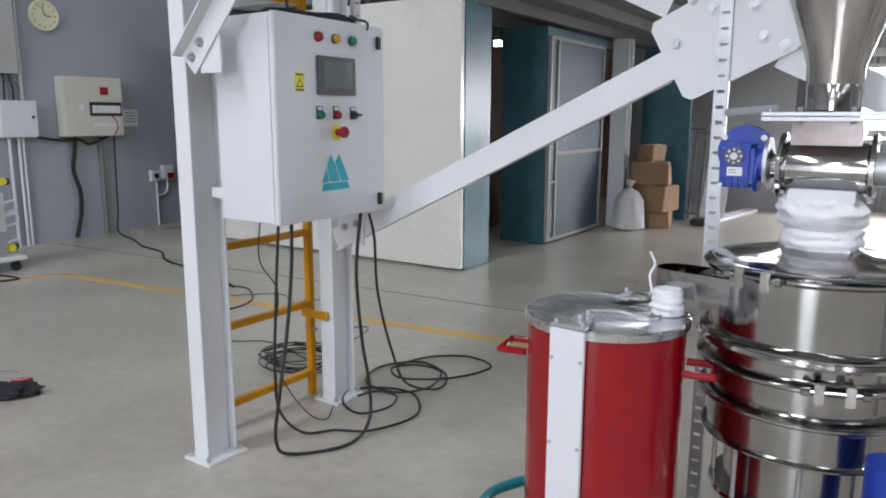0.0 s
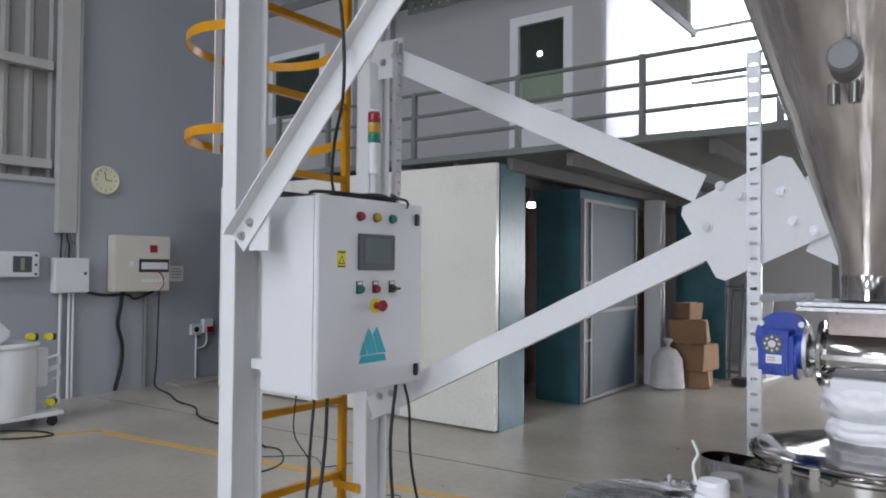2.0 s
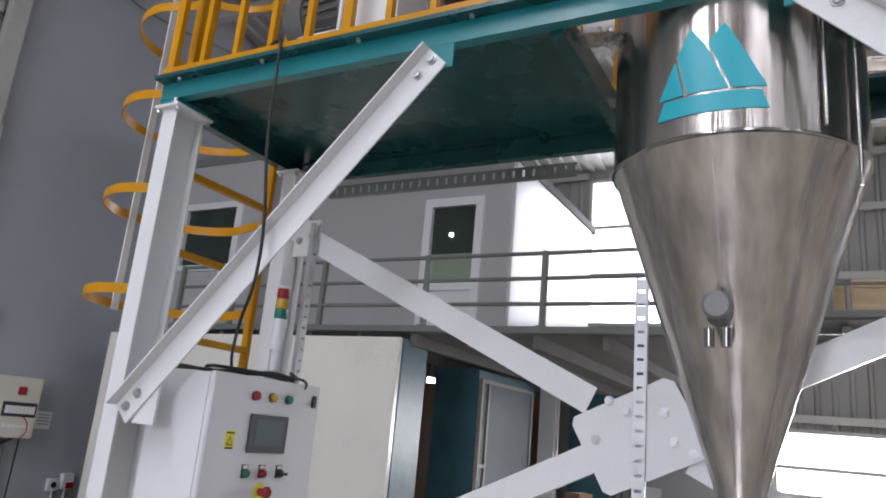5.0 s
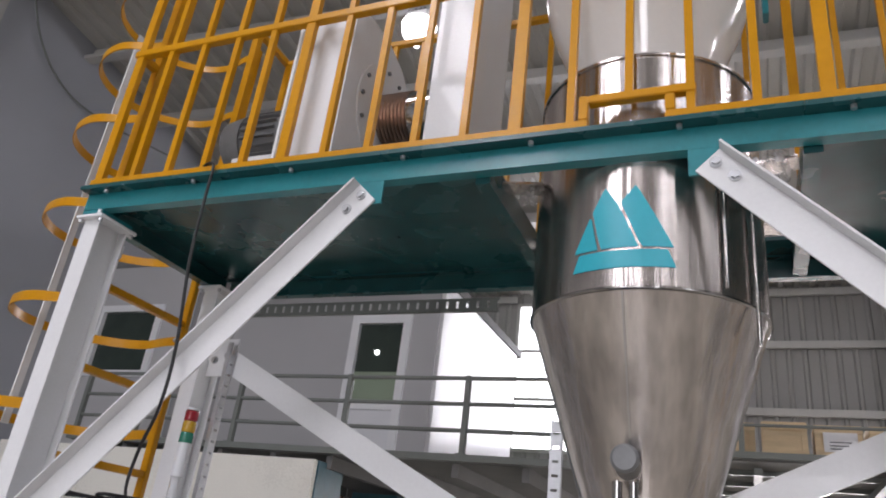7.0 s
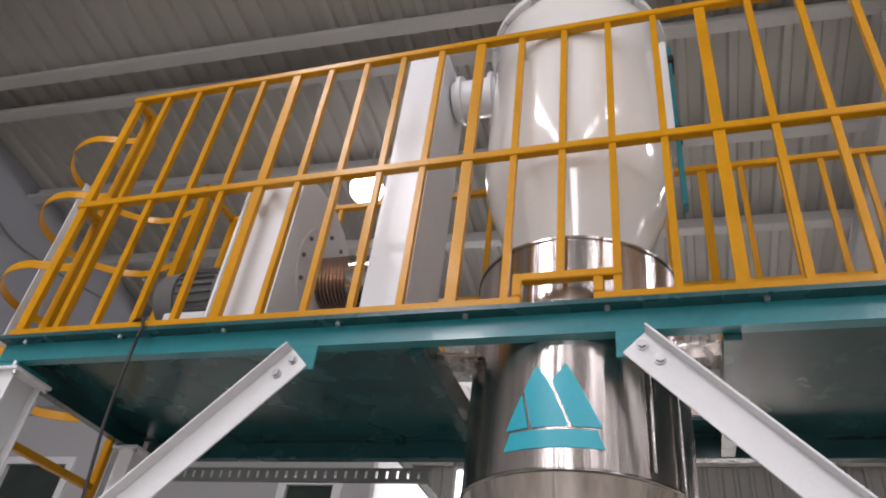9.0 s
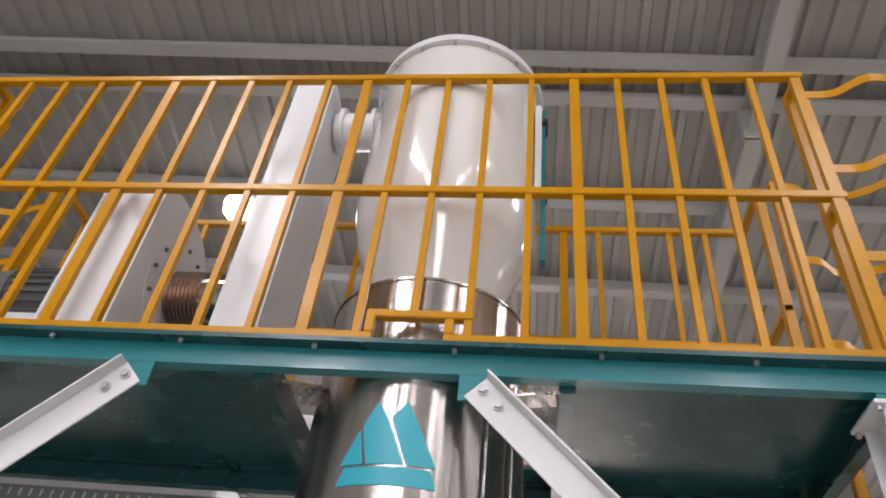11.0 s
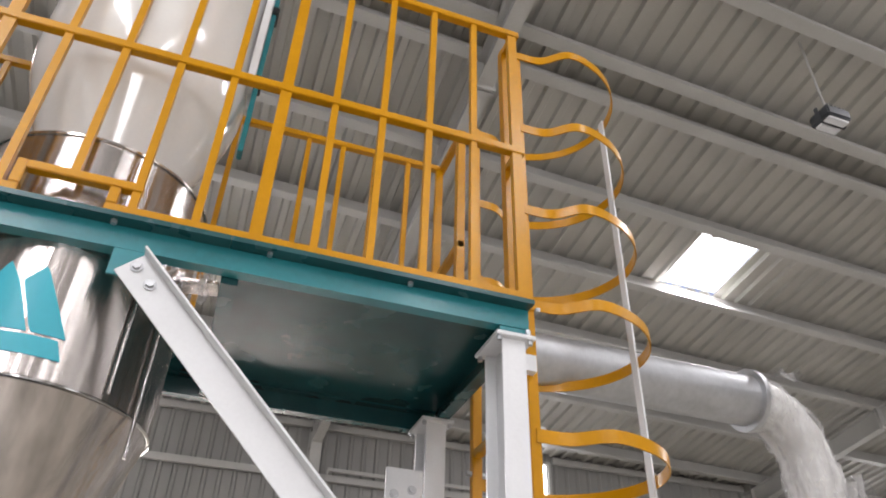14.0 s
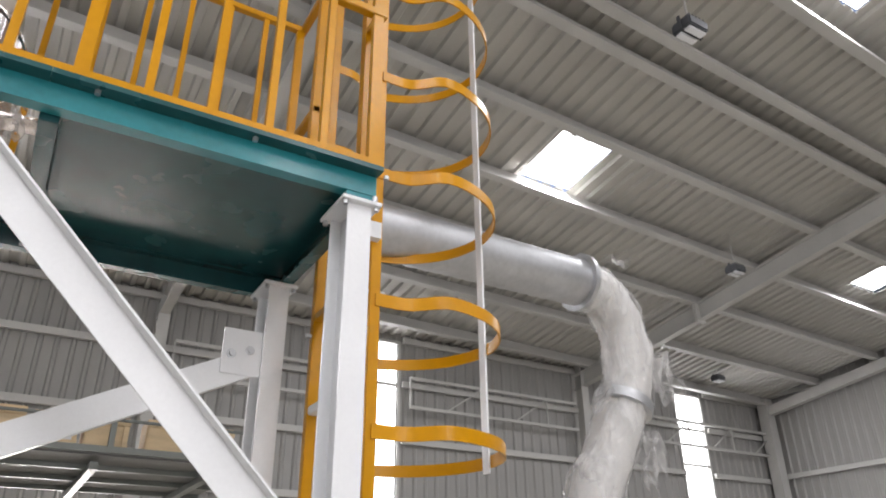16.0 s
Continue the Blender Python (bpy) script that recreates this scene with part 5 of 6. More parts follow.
part("dome_lid", lathe(nb(), [(SR - 0.005, 1.028), (SR - 0.02, 1.036), (0.2, 1.05), (0.13, 1.056), (0.1, 1.07), (0.095, 1.07)], (HX, HY, 0), 72), POLISH, siv)


def rim(z, r=SR, h=0.016):
    return lathe(nb(), [(r - 0.02, z - h), (r - 0.002, z - h * 0.7), (r + 0.006, z - h * 0.2), (r + 0.006, z + h * 0.2), (r - 0.002, z + h * 0.7), (r - 0.02, z + h)], (HX, HY, 0), 72)


part("inner_shell", lathe(nb(), [(SR - 0.036, 0.53), (SR - 0.036, 1.0)], (HX, HY, 0), 72), POLISH, siv)
part("rim", rim(1.02), POLISH, siv)
part("top_deck", lathe(nb(), [(SR - 0.022, 0.835), (SR - 0.022, 1.01), (SR - 0.03, 1.012)], (HX, HY, 0), 72), POLISH, siv)
part("rim", rim(0.83), POLISH, siv)
part("clamp_band", lathe(nb(), [(SR - 0.02, 0.81), (SR + 0.012, 0.808), (SR + 0.016, 0.818), (SR + 0.012, 0.828), (SR - 0.02, 0.826)], (HX, HY, 0), 72), POLISH, siv)
part("middle_deck", lathe(nb(), [(SR - 0.022, 0.69), (SR - 0.022, 0.80), (SR - 0.03, 0.805)], (HX, HY, 0), 72), POLISH, siv)
part("rim", rim(0.755, SR + 0.004, 0.014), POLISH, siv)
part("rim", rim(0.655, SR - 0.004, 0.014), POLISH, siv)
part("lower_deck", lathe(nb(), [(SR - 0.03, 0.645), (SR - 0.03, 0.545), (SR - 0.05, 0.54), (SR - 0.07, 0.535)][::-1], (HX, HY, 0), 72), POLISH, siv)
part("rim", rim(0.54, SR - 0.02, 0.01), POLISH, siv)
part("base_drum", lathe(nb(), [(SR - 0.085, 0.09), (SR - 0.085, 0.53), (SR - 0.09, 0.535)], (HX, HY, 0), 72), POLISH, siv)
part("base_flange", lathe(nb(), [(SR - 0.086, 0.352), (SR - 0.05, 0.354), (SR - 0.045, 0.362), (SR - 0.05, 0.37), (SR - 0.086, 0.372)], (HX, HY, 0), 72), POLISH, siv)
for a in (187, 232, 277, 322):
    c_, s_ = (SR - 0.06) * math.cos(radians(a)), (SR - 0.06) * math.sin(radians(a))
    part("spring_rod", cyl(nb(), (HX + c_, HY + s_, 0.35), (HX + c_, HY + s_, 0.53), 0.007, seg=10), GALV, siv)
part("base_ring", lathe(nb(), [(SR - 0.06, 0.07), (SR - 0.03, 0.075), (SR - 0.03, 0.1), (SR - 0.06, 0.105)], (HX, HY, 0), 72), POLISH, siv)
for i in range(3):
    a = radians(120 * i + 30)
    x, y = HX + 0.18 * math.cos(a), HY + 0.18 * math.sin(a)
    part("leg", cyl(nb(), (x, y, 0), (x, y, 0.09), 0.025), POLISH, siv)
part("blue_motor", cyl(nb(), (0.15, 2.13, 0.2), (0.15, 2.13, 0.61), 0.06, seg=28), BLUE, siv, "blue vibrator motor")


def toggle(a0, z):
    """A toggle clamp bolt along the rim at the angle a0."""
    a = radians(a0)
    r = SR + 0.018
    c = Vector((HX + r * math.cos(a), HY + r * math.sin(a), z))
    tdir = Vector((-math.sin(a), math.cos(a), 0))
    bm = nb()
    cyl(bm, c - tdir * 0.075, c + tdir * 0.075, 0.006, seg=10)
    for k in (-0.075, 0.06):
        cyl(bm, c + tdir * k, c + tdir * (k + 0.018), 0.011, seg=6)
    cl = part("toggle_bolt", bm, POLISH, siv)
    for k in (-0.035, 0.035):
        p = c + tdir * k
        part("lug", box(nb(), p.x - 0.011, p.x + 0.011, p.y - 0.011, p.y + 0.011, z - 0.03, z + 0.022, bevel=0.003), POLISH, cl)


toggle(-112, 1.02)
toggle(-72, 0.76)
# discharge spout
sx0, sy0, nx, ny = HX - 0.135, HY - 0.13, HX - 0.345, HY - 0.095
ring = [(sx0, sy0 - 0.07), (nx, ny - 0.062)] + [(nx - 0.062 * math.sin(math.pi * k / 10), ny - 0.062 * math.cos(math.pi * k / 10)) for k in range(1, 10)] + [(nx, ny + 0.062), (sx0, sy0 + 0.07)]
bm = nb()
lo, hi = [bm.verts.new((x, y, 0.915)) for x, y in ring], [bm.verts.new((x, y, 0.988)) for x, y in ring]
for k in range(len(ring) - 1):
    bm.faces.new((lo[k], lo[k + 1], hi[k + 1], hi[k]))
bm.faces.new(lo)
spt = part("spout", bm, POLISH, siv, "open discharge spout with rounded nose", smooth=False)
md = spt.modifiers.new("thick", "SOLIDIFY")
md.thickness = 0.003
part("spout_cover", prism(nb(), [(sx0, sy0 - 0.068), (nx + 0.08, ny - 0.06), (nx + 0.08, ny + 0.06), (sx0, sy0 + 0.068)], 0.990, 0.994, "XY"), POLISH, siv)
cloth("cloth_sleeve", (HX - 0.345, HY - 0.19, 0), [(0.036, 0.945), (0.041, 0.935), (0.039, 0.925), (0.044, 0.915), (0.040, 0.905), (0.045, 0.895), (0.041, 0.886), (0.045, 0.876), (0.044, 0.873)], "short white cloth sleeve on the sifter spout", 7.0, amp=0.008)
cable("tie_cord", [(HX - 0.385, HY - 0.21, 0.93), (HX - 0.395, HY - 0.21, 0.98), (HX - 0.385, HY - 0.2, 1.01), (HX - 0.4, HY - 0.2, 1.045)], 0.004, "white cotton cord tied round the sleeve", FABRIC)

# ---- red drum on a trolley ----
DX, DY, DR = -0.578, 2.14, 0.221
drum = thing("collection_drum", (DX, DY, 0.08), "glossy red steel drum with stainless lid and white strap", "drum")
part("drum_shell", lathe(nb(), [(DR - 0.005, 0.085), (DR, 0.09), (DR, 0.845), (DR - 0.005, 0.848)], (DX, DY, 0), 64), RED, drum)
part("lid_rim", lathe(nb(), [(DR + 0.001, 0.846), (DR + 0.009, 0.847), (DR + 0.011, 0.866), (DR + 0.006, 0.871), (DR - 0.02, 0.869)], (DX, DY, 0), 64), LID, drum)
part("lid", lathe(nb(), [(DR - 0.018, 0.864), (DR - 0.03, 0.868), (0.1, 0.871), (0.01, 0.872)], (DX, DY, 0), 64), LID, drum, "brushed stainless lid")
ax = Vector((-0.07, -0.99, 0)).normalized()
tx = Vector((-ax.y, ax.x, 0))
for s_, nm in ((1, "strap"), (-1, "strap")):
    c = Vector((DX, DY, 0)) + ax * (DR + 0.012) * s_
    strap = part(nm, beam(nb(), (c.x, c.y, 0.09), (c.x, c.y, 0.872), 0.10, 0.012, tx, bevel=0.002), WHITE, drum, "white riveted steel strap")
    for z in (0.12, 0.32, 0.55, 0.79):
        for k in (-0.042, 0.042):
            p = c + tx * k + ax * s_ * 0.006
            part("rivet", cyl(nb(), (p.x, p.y, z), (p.x + ax.x * s_ * 0.004, p.y + ax.y * s_ * 0.004, z), 0.005, seg=8), GALV, strap)
    # hinged clip from the strap over the lid
    up = Vector((0, 0, 1))
    t0 = Vector((DX, DY, 0.875)) + ax * (DR + 0.016) * s_
    t1 = Vector((DX, DY, 0.881)) + ax * (DR - 0.115) * s_
    bm = nb()
    vs = [bm.verts.new(p + up * dz) for dz in (0.0, 0.007) for p in (t0 + tx * 0.05, t0 - tx * 0.05, t0 - tx * 0.05 - ax * s_ * 0.02, t1 - tx * 0.018, t1 + tx * 0.018, t0 + tx * 0.05 - ax * s_ * 0.02)]
    bm.faces.new(vs[:6]), bm.faces.new(vs[6:])
    for i in range(6):
        bm.faces.new((vs[i], vs[(i + 1) % 6], vs[6 + (i + 1) % 6], vs[6 + i]))
    clip = part("lid_clip", bm, LID, drum, "grey hinged lid clip")
    for p in (t0 + tx * 0.038 - ax * s_ * 0.012, t0 - tx * 0.038 - ax * s_ * 0.012, t0 * 0.45 + t1 * 0.55, t1 + ax * s_ * 0.012):
        part("knob", cyl(nb(), tuple(p + up * 0.007), tuple(p + up * 0.019), 0.009, 0.006, seg=12), GALV, clip)
    if s_ < 0:
        part("cross_strip", beam(nb(), tuple(t1 + tx * 0.075 + up * 0.014), tuple(t1 - tx * 0.075 + up * 0.014), 0.03, 0.006, (0, 1, 0), bevel=0.001), LID, clip)
for a in (189, 9):
    d = Vector((math.cos(radians(a)), math.sin(radians(a)), 0))
    t = Vector((-d.y, d.x, 0))
    c = Vector((DX, DY, 0.735)) + d * DR
    pts = [c - t * 0.055, c - t * 0.055 + d * 0.078 + Vector((0, 0, 0.0)), c + t * 0.055 + d * 0.078 + Vector((0, 0, 0.0)), c + t * 0.055]
    part("handle", tube(nb(), pts, 0.011, 10, 1), RED, drum)
lw = part("lid_cord", tube(nb(), [(DX - 0.01, DY - 0.09, 0.892), (DX + 0.05, DY - 0.04, 0.886), (DX + 0.12, DY - 0.03, 0.878), (DX + 0.15, DY + 0.02, 0.876)], 0.003, 8, 6), GALV, drum)
tr = thing("drum_trolley", (DX, DY, 0), "low trolley with a teal push loop under the drum", "trolley")
part("tray", b1(DX - 0.25, DX + 0.25, DY - 0.25, DY + 0.25, 0.065, 0.084, bevel=0.004), STEEL, tr)
part("push_loop", tube(nb(), [(-0.74, 2.36, 0.085), (-0.82, 2.33, 0.2), (-0.92, 2.19, 0.205), (-0.935, 2.08, 0.205), (-0.88, 1.98, 0.205), (-0.76, 1.92, 0.2), (-0.6, 1.89, 0.19), (-0.55, 1.9, 0.085)], 0.017, 12, 6), TEAL, tr, "teal tubular push loop")
for sx_ in (-0.2, 0.2):
    for sy_ in (-0.2, 0.2):
        part("castor", cyl(nb(), (DX + sx_ - 0.012, DY + sy_, 0.032), (DX + sx_ + 0.012, DY + sy_, 0.032), 0.032), RUBBER, tr)

# ---- wall fittings ----
W = XL
ck = thing("wall_clock", (W, 4.70, 2.50), "round cream wall clock on the grey wall", "clock")
part("rim", lathe(nb(), [(0.165, W + 0.001), (0.168, W + 0.02), (0.158, W + 0.045), (0.145, W + 0.047), (0.142, W + 0.03)], (0, 4.70, 2.50), 48, "X"), CLOCKF, ck)
face = part("dial", cyl(nb(), (W + 0.025, 4.70, 2.50), (W + 0.033, 4.70, 2.50), 0.143, seg=48), CLOCKF, ck, "pale dial with hour marks")
for i in range(12):
    a = radians(30 * i)
    part("hour_mark", beam(nb(), (W + 0.034, 4.70 + 0.112 * math.sin(a), 2.50 + 0.112 * math.cos(a)), (W + 0.034, 4.70 + 0.128 * math.sin(a), 2.50 + 0.128 * math.cos(a)), 0.003, 0.010, (1, 0, 0)), GREYPL, face)
for a, L in ((95, 0.07), (-12, 0.10)):
    a = radians(a)
    part("pointer", beam(nb(), (W + 0.037, 4.70, 2.50), (W + 0.037, 4.70 + L * math.sin(a), 2.50 + L * math.cos(a)), 0.002, 0.008, (1, 0, 0)), BLACKPL, face)
eb = thing("distribution_board", (W, 5.135, 1.19), "beige electrical distribution board with breakers", "electrical box")
part("body", b1(W, W + 0.17, 4.755, 5.475, 1.19, 1.86, bevel=0.01), BEIGE, eb)
part("breaker_window", b1(W + 0.17, W + 0.174, 5.055, 5.455, 1.42, 1.58), BLACKPL, eb)
for k in range(8):
    part("breaker", b1(W + 0.174, W + 0.186, 5.085 + 0.044 * k, 5.122 + 0.044 * k, 1.455, 1.54), PAPER, eb)
for k in range(6):
    part("label_bar", b1(W + 0.17, W + 0.173, 5.095 + 0.056 * k, 5.140 + 0.056 * k, 1.30, 1.335), PAPER, eb)
part("badge", b1(W + 0.17, W + 0.174, 5.195, 5.295, 1.66, 1.75), RED, eb)
part("badge", b1(W + 0.17, W + 0.173, 4.935, 4.985, 1.49, 1.55), PAPER, eb)
part("red_wire", tube(nb(), [(W + 0.18, 5.275, 1.45), (W + 0.22, 5.335, 1.38), (W + 0.21, 5.365, 1.28), (W + 0.18, 5.335, 1.2)], 0.006, 8, 6), RED, eb)
nt_ = thing("wall_notice", (W, 5.67, 1.31), "white printed paper notice on wall", "notice")
part("sheet", b1(W, W + 0.004, 5.575, 5.775, 1.30, 1.50), PAPER, nt_)
for z in (1.46, 1.425, 1.39, 1.355):
    part("plain_bar", b1(W + 0.004, W + 0.005, 5.60, 5.75, z - 0.005, z + 0.005), RAILGREY, nt_)
sb = thing("junction_box", (W, 4.28, 1.19), "cream metal junction box with key lock", "electrical box")
part("body", b1(W, W + 0.12, 4.10, 4.48, 1.19, 1.58, bevel=0.008), PANEL, sb)
part("lock", b1(W + 0.12, W + 0.126, 4.42, 4.445, 1.39, 1.42), BLACKPL, sb)
fb = thing("fire_panel", (W, 3.72, 1.37), "white alarm panel with small display", "electrical box")
part("body", b1(W, W + 0.12, 3.46, 3.93, 1.37, 1.64, bevel=0.008), PANEL, fb)
part("display", b1(W + 0.12, W + 0.124, 3.66, 3.85, 1.42, 1.59), GREYPL, fb)
part("cross_mark", b1(W + 0.124, W + 0.126, 3.735, 3.775, 1.44, 1.57), FROST, fb)
for z in (1.6, 1.5, 1.4):
    part("button", b1(W + 0.12, W + 0.126, 3.88, 3.905, z - 0.012, z + 0.012), BLACKPL, fb)
sk = thing("wall_socket", (W, 6.0, 0.6), "grey wall sockets with conduit to the floor", "socket")
part("socket_box", b1(W, W + 0.05, 5.88, 6.03, 0.60, 0.74, bevel=0.006), PANEL, sk)
part("socket_hole", cyl(nb(), (W + 0.05, 5.955, 0.67), (W + 0.055, 5.955, 0.67), 0.035), BLACKPL, sk)
part("socket_box", b1(W, W + 0.07, 6.05, 6.2, 0.62, 0.80, bevel=0.006), PANEL, sk)
part("red_flap", b1(W + 0.07, W + 0.08, 6.1, 6.19, 0.63, 0.70), RED, sk)
part("conduit", tube(nb(), [(W + 0.02, 5.97, 0.60), (W + 0.02, 5.97, 0.3), (W + 0.02, 5.97, 0.0)], 0.013, 8, 2), PANEL, sk)
part("conduit", tube(nb(), [(W + 0.02, 6.13, 0.62), (W + 0.02, 6.13, 0.5), (W + 0.02, 6.08, 0.43), (W + 0.02, 5.98, 0.42)], 0.012, 8, 4), PANEL, sk)
for y, z0, z1, r, m in ((4.20, 0.0, 1.19, 0.016, PANEL), (4.30, 0.0, 1.19, 0.016, PANEL), (4.345, 0.0, 1.19, 0.014, PANEL), (4.38, 1.58, 4.6, 0.018, PANEL), (5.24, 0.03, 1.19, 0.026, RAILGREY)):
    solid("conduit", cyl(nb(), (W + 0.03, y, z0), (W + 0.03, y, z1), r, seg=12), m, "straight conduit pipe on the grey wall", "conduit", group="conduits")
cable("wall_cable", [(W + 0.06, 4.92, 1.19), (W + 0.05, 4.90, 1.0), (W + 0.05, 4.87, 0.8), (W + 0.05, 4.93, 0.55), (W + 0.05, 4.92, 0.3), (W + 0.05, 4.85, 0.02)], 0.024, "thick black cable clipped to the wall")
cable("wall_cable", [(W + 0.06, 4.48, 1.19), (W + 0.08, 4.7, 1.15), (W + 0.08, 4.95, 1.15), (W + 0.08, 5.05, 1.10), (W + 0.08, 5.15, 1.12), (W + 0.08, 5.3, 1.18)], 0.016, "black cable between two wall boxes")
cable("wall_cable", [(W + 0.12, 5.36, 1.19), (W + 0.09, 5.37, 0.8), (W + 0.09, 5.36, 0.3), (W + 0.12, 5.33, 0.03), (-7.4, 5.15, 0.01), (-6.95, 4.95, 0.01), (-6.5, 4.86, 0.01), (-6.0, 4.58, 0.01), (-5.2, 4.45, 0.01), (-4.6, 4.2, 0.01)], 0.010, "dark cable from the board across the floor")
for k, y in enumerate((4.18, 4.23, 4.27, 4.33)):
    cable("wall_cable", [(W + 0.06, y, 1.58), (W + 0.05, y + 0.01, 1.72), (W + 0.06, 4.19 + 0.03 * k, 1.80), (W + 0.04, 4.19 + 0.03 * k, 1.88)], 0.010, "short dark cable rising into the wall trunking", (RUBBER, RAILGREY)[k % 2])
cable("wall_cable", [(W + 0.05, 4.4, 8.3), (W + 0.05, 4.9, 7.4), (W + 0.05, 5.5, 7.0), (W + 0.05, 6.3, 7.0), (W + 0.05, 7.5, 7.2)], 0.014, "grey cable sagging along the high wall", RAILGREY)
solid("skirting_kerb", b1(W, W + 0.3, 5.55, 7.6, 0.0, 0.03), FLOOR, "low concrete kerb at the wall", "kerb", "structure")

# ---- machine cart by the wall ----
ct = thing("machine_cart", (-6.95, 3.15, 0), "white cylindrical dosing machine on a castored base", "machine")
part("base_board", b1(-7.3, -6.75, 2.75, 3.62, 0.10, 0.14, bevel=0.008), WHITE, ct)
part("drum_body", lathe(nb(), [(0.235, 0.141), (0.24, 0.15), (0.24, 0.74), (0.26, 0.75), (0.265, 0.775), (0.25, 0.79), (0.05, 0.80)], (-6.98, 3.2, 0), 40), WHITE, ct)
part("tilted_hood", beam(nb(), (-6.9, 2.82, 0.74), (-6.9, 3.06, 0.98), 0.3, 0.26, (1, 0, 0), bevel=0.02), WHITE, ct)
part("purple_panel", b1(-6.77, -6.752, 2.8, 2.98, 0.2, 0.62), mat("violet_plastic", (0.10, 0.03, 0.24), 0.3, var=0.05), ct, "violet side panel")
part("bracket", b1(-7.02, -6.92, 3.44, 3.54, 0.36, 0.72, bevel=0.006), PANEL, ct)
for y, z, m in ((3.36, 0.83, SIGNY), (3.52, 0.82, SIGNY), (3.55, 0.2, SIGNY)):
    part("yellow_cap", cyl(nb(), (-6.92, y, z), (-6.86, y, z + 0.01), 0.035), m, ct)
    part("fitting", b1(-6.98, -6.9, y + 0.02, y + 0.08, z - 0.03, z + 0.03, bevel=0.006), BLACKPL, ct)
for z in (0.5, 0.62, 0.25):
    part("hose", tube(nb(), [(-6.93, 3.54, z), (-6.9, 3.62, z + 0.02), (-6.9, 3.63, z - 0.06), (-6.95, 3.55, z - 0.1)], 0.012, 8, 6), PANEL, ct)
part("top_valve", cyl(nb(), (-6.98, 3.14, 0.8), (-6.98, 3.14, 0.9), 0.03), POLISH, ct)
part("top_valve", cyl(nb(), (-6.9, 3.05, 0.86), (-6.84, 3.05, 0.9), 0.035), BLACKPL, ct)
for x in (-7.2, -6.82):
    for y in (2.85, 3.54):
        c = part("castor", cyl(nb(), (x - 0.015, y, 0.045), (x + 0.015, y, 0.045), 0.045), RUBBER, ct)
        part("fork", b1(x - 0.025, x + 0.025, y - 0.03, y + 0.03, 0.08, 0.10), BLACKPL, c)
cable("thin_cable", [(-7.2, 2.6, 0.01), (-6.7, 2.9, 0.01), (-6.45, 3.15, 0.01), (-6.4, 3.35, 0.01), (-6.7, 3.3, 0.01), (-7.0, 3.0, 0.01)], 0.008, "dark cable on the floor beside the cart")

# ---- tool pouch and screwdrivers lying on the floor ----
bm = bmesh.new()
bmesh.ops.create_uvsphere(bm, u_segments=28, v_segments=14, radius=1.0)
for v in bm.verts:
    p = v.co.copy()
    f = 1 + 0.35 * noise.noise(p * 2.1) + 0.16 * noise.noise(p * 5.3)
    q = Matrix.Rotation(radians(38), 3, "Z") @ Vector((0.20 * p.x * f, 0.085 * p.y * f, 0))
    v.co = Vector((-3.70 + q.x, 1.89 + q.y, max(0.0, 0.03 + 0.045 * p.z * f)))
solid("tool_pouch", bm, mat("dark_violet_cloth", (0.022, 0.018, 0.03), 0.8, var=0.3, scale=20, bump=0.4, bscale=60), "crumpled dark cloth tool pouch on the floor", "tool pouch")


def screwdriver(p0, p1, z, grip, label):
    """A screwdriver from its grip at p0 to its tip at p1."""
    a, b = Vector((*p0, z)), Vector((*p1, 0.006))
    d = (b - a).normalized()
    g = thing("screwdriver", tuple(a), label, "screwdriver", "screwdrivers")
    h = tube(nb(), [a, a + d * 0.02, a + d * 0.06, a + d * 0.095, a + d * 0.11], 0.012, 12, 3, radii=lambda f: 0.010 + 0.005 * math.sin(math.pi * min(1, f * 1.15)))
    part("grip", h, grip, g)
    part("blade", cyl(nb(), tuple(a + d * 0.105), tuple(b), 0.0035, seg=8), GALV, g)


screwdriver((-3.76, 2.10), (-3.90, 1.96), 0.016, RED, "red handled screwdriver lying beside the tool pouch")
screwdriver((-3.60, 1.80), (-3.72, 1.68), 0.05, RED, "red handled screwdriver lying on the tool pouch")
screwdriver((-3.66, 1.98), (-3.50, 2.06), 0.016, BLACKPL, "black handled screwdriver lying beside the tool pouch")
solid("wire_offcut", tube(nb(), [(-4.15, 2.02, 0.004), (-4.08, 2.07, 0.005), (-4.05, 2.12, 0.004), (-3.98, 2.13, 0.004)], 0.004, 6, 5), GALV, "short bent metal offcut on the floor", "offcut")

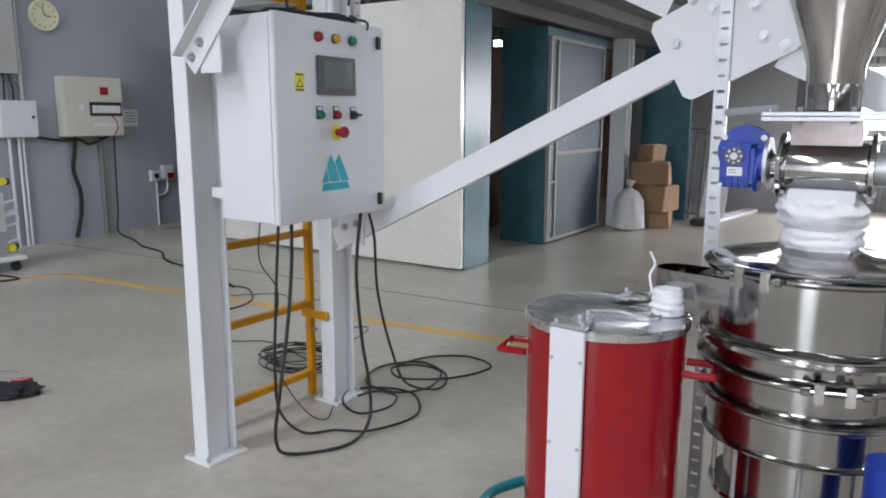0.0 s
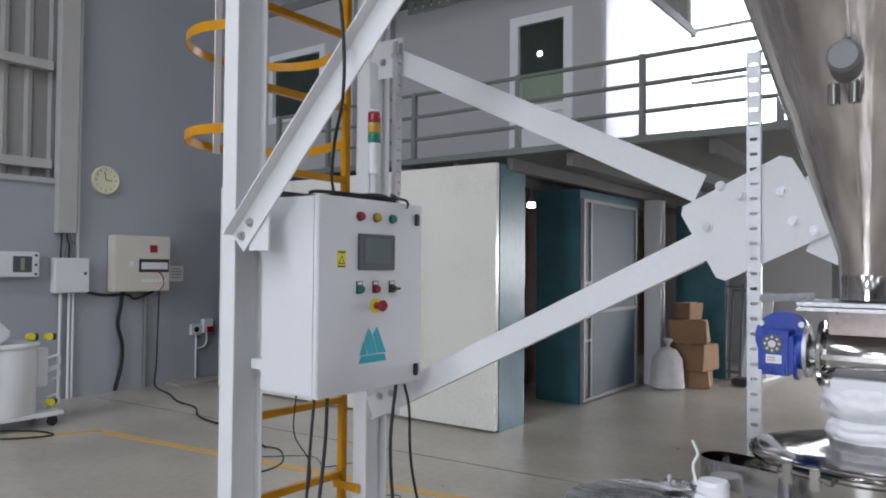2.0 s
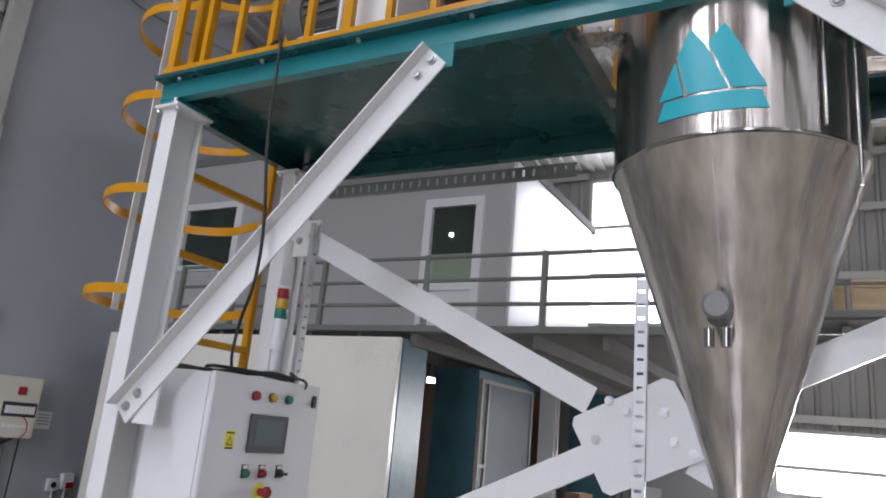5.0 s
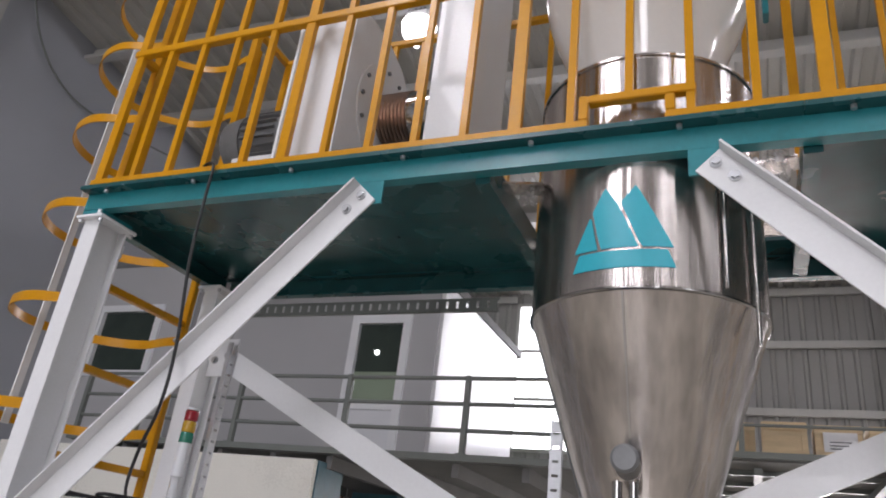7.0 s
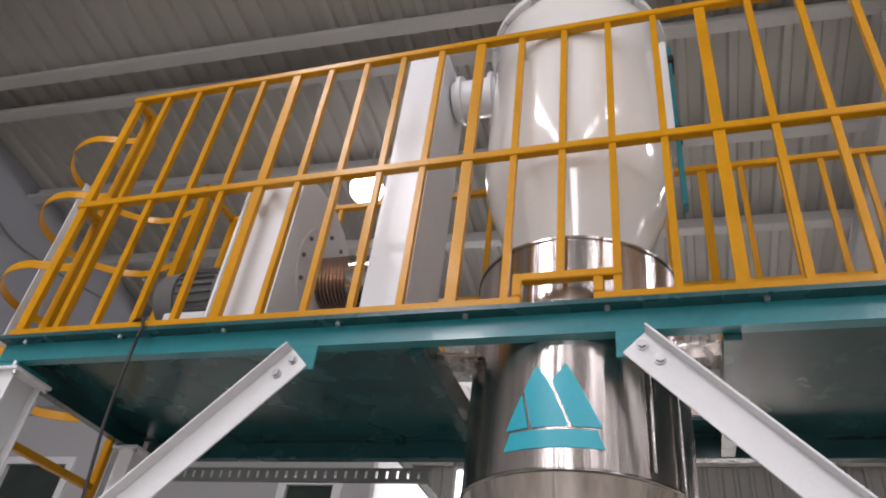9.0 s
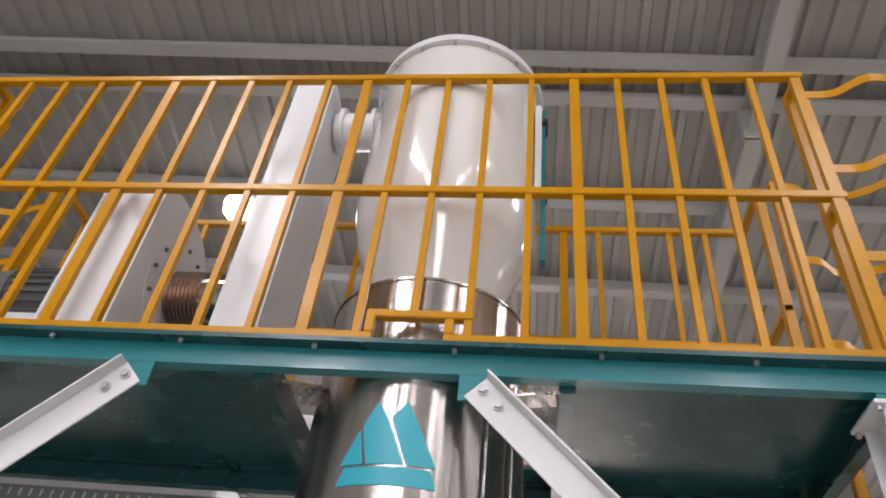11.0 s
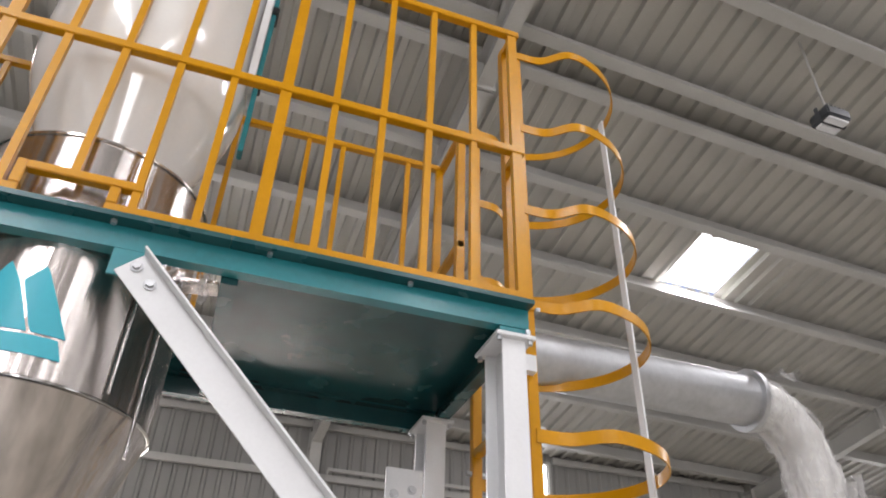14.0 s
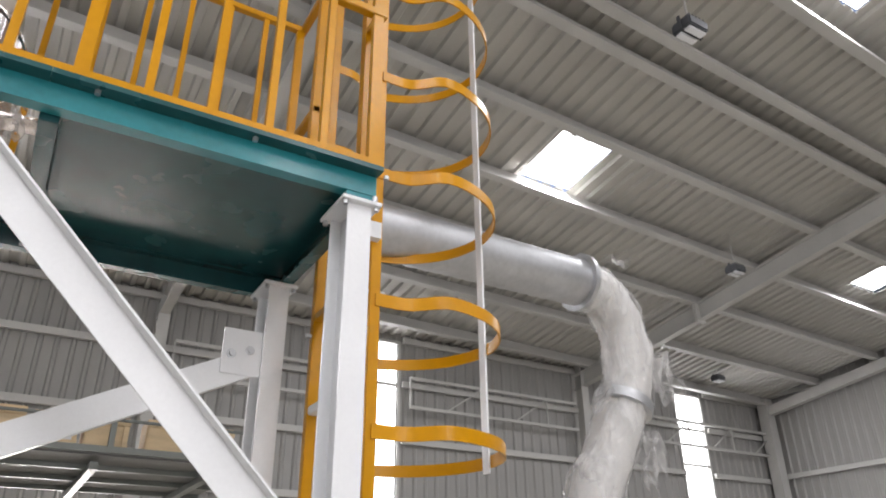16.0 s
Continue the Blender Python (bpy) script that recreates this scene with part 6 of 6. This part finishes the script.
# ---- things under the mezzanine ----
for k, (x0, x1, y0, y1, z0, z1, tilt) in enumerate(((-3.02, -2.58, 9.55, 9.95, 0, 0.22, 2), (-3.0, -2.56, 9.5, 9.95, 0.22, 0.56, -2), (-3.08, -2.62, 9.52, 9.92, 0.56, 0.86, 3), (-2.98, -2.72, 9.6, 9.9, 0.86, 1.08, -6))):
    c = thing("cardboard_carton", ((x0 + x1) / 2, (y0 + y1) / 2, z0), "worn brown cardboard carton in a stack", "box", "cartons")
    bm = b1(x0, x1, y0, y1, z0, z1 - 0.004, bevel=0.012)
    bmesh.ops.rotate(bm, verts=bm.verts, cent=((x0 + x1) / 2, (y0 + y1) / 2, 0), matrix=Matrix.Rotation(radians(tilt * 4), 3, "Z"))
    for v in bm.verts:
        v.co += Vector((noise.noise(v.co * 5 + Vector((k, 0, 0))), noise.noise(v.co * 5 + Vector((0, k, 3))), 0)) * 0.06
    part("carton_body", bm, CARD, c)
    bm = b1((x0 + x1) / 2 - 0.03, (x0 + x1) / 2 + 0.03, y0 + 0.03, y1 - 0.03, z1 - 0.012, z1 + 0.001)
    bmesh.ops.rotate(bm, verts=bm.verts, cent=((x0 + x1) / 2, (y0 + y1) / 2, 0), matrix=Matrix.Rotation(radians(tilt * 4), 3, "Z"))
    part("tape", bm, BEIGE, c)
bm = lathe(nb(), [(0.16, 0.0), (0.20, 0.03), (0.205, 0.15), (0.18, 0.38), (0.12, 0.49), (0.035, 0.53), (0.025, 0.555), (0.07, 0.62), (0.04, 0.64)], (-2.98, 9.3, 0), 28)
for v in bm.verts:
    q = noise.noise(v.co * 9)
    v.co.x += q * 0.03
    v.co.y += noise.noise(v.co * 8 + Vector((4, 4, 4))) * 0.03
solid("filled_sack", bm, BAGM, "white woven sack tied at the neck", "sack")
for k, (x, lean) in enumerate(((-2.85, 0.10), (-2.62, 0.14), (-2.45, 0.2))):
    f = thing("metal_frame", (x, 11.0, 0), "bare metal frame leaning against the partition", "frame", "leaning frames")
    for a, b in ((-0.16, -0.13), (0.13, 0.16)):
        part("upright", beam(nb(), (x + a, 10.95 - 0.1 * k, 0), (x + a, 11.0 - 0.1 * k + lean, 1.36 - 0.05 * k), 0.03, 0.03, (1, 0, 0)), DARKBEAM if k else GALV, f)
    for z in (0.08, 1.32 - 0.05 * k):
        part("cross_bar", b1(x - 0.145, x + 0.145, 10.94 - 0.1 * k + lean * z / 1.36, 10.97 - 0.1 * k + lean * z / 1.36, z - 0.015, z + 0.015), DARKBEAM if k else GALV, f)
pn = thing("leaning_panel", (-2.3, 10.8, 0), "white sheet panel leaning in the corner", "panel")
part("sheet", beam(nb(), (-2.28, 10.72, 0.0), (-2.22, 10.98, 1.2), 0.32, 0.02, (1, 0, 0)), PANEL, pn)
for k in range(3):
    solid("timber_batten", beam(nb(), (-2.35 + 0.08 * k, 10.4, 0.02), (-2.1 + 0.07 * k, 12.2, 0.02), 0.05, 0.04, (1, 0, 0)), PANEL, "pale batten lying on the floor", "batten", group="battens")
solid("black_box", b1(-2.4, -2.2, 10.05, 10.3, 0, 0.1, bevel=0.02), BLACKPL, "small black case on the floor", "case")
# crates on the storage platform
for k in range(7):
    x = -0.345 + 0.375 * k + 0.02 * ((k * 3) % 4)
    c = thing("wooden_crate", (x, 6.2, RZ), "pale wooden crate in a row on the platform", "crate", "crates")
    h = 0.25 + 0.01 * ((k * 7) % 3)
    y0 = 6.06 + 0.02 * ((k * 5) % 3)
    part("crate_body", b1(x - 0.155, x + 0.155, y0, y0 + 0.3, RZ, RZ + h, bevel=0.004), WOOD, c)
    for z in (0.04, h - 0.04):
        part("batten", b1(x - 0.157, x + 0.157, y0 - 0.014, y0, RZ + z - 0.02, RZ + z + 0.02), WOOD, c)
    for a in (-0.145, 0.115):
        part("batten", b1(x + a, x + a + 0.03, y0 - 0.012, y0, RZ + 0.061, RZ + h - 0.061), WOOD, c)
    if k == 3:
        lb = part("paper_label", b1(x - 0.10, x + 0.12, y0 - 0.018, y0 - 0.0145, RZ + 0.055, RZ + h - 0.055), PAPER, c, "white printed label")
        for z in (0.10, 0.125, 0.078):
            part("plain_bar", b1(x - 0.06, x + 0.08, y0 - 0.0195, y0 - 0.0182, RZ + z - 0.004, RZ + z + 0.004), GREYPL, lb)
# hanging hall lamps
for lx, ly, lz, lit in ((5.61, 3.62, 6.9, 0), (10.87, 7.37, 6.9, 0), (15.7, 11.9, 6.8, 0), (-2.99, 5.75, 7.28, 1)):
    hl = thing("hanging_lamp", (lx, ly, lz), "grey box floodlight hanging on a rod from the roof", "lamp", "hall lamps")
    part("rod", cyl(nb(), (lx, ly, lz + 0.12), (lx, ly, roof_z(ly) - 0.03), 0.012), PURLIN, hl)
    part("housing", b1(lx - 0.14, lx + 0.14, ly - 0.12, ly + 0.12, lz, lz + 0.12, bevel=0.015), GREYPL if not lit else WHITE, hl)
    if lit:
        part("lens", lathe(nb(), [(0.02, -0.32), (0.08, -0.2), (0.18, -0.14), (0.2, -0.02), (0.19, 0.0)], (lx, ly, lz), 24), LAMPGLOW, hl)
    else:
        for d in (-0.055, 0.055):
            part("lens", b1(lx - 0.12, lx + 0.12, ly + d - 0.04, ly + d + 0.04, lz - 0.03, lz - 0.002, bevel=0.008), PANEL, hl, "white lens strip")
        part("yoke", b1(lx - 0.16, lx - 0.145, ly - 0.02, ly + 0.02, lz - 0.01, lz + 0.16, bevel=0.002), GREYPL, hl)
        part("yoke", b1(lx + 0.145, lx + 0.16, ly - 0.02, ly + 0.02, lz - 0.01, lz + 0.16, bevel=0.002), GREYPL, hl)
    for k in range(5):
        part("fin", b1(lx - 0.11 + 0.05 * k, lx - 0.1 + 0.05 * k, ly - 0.11, ly + 0.11, lz + 0.121, lz + 0.15), DARKBEAM, hl)
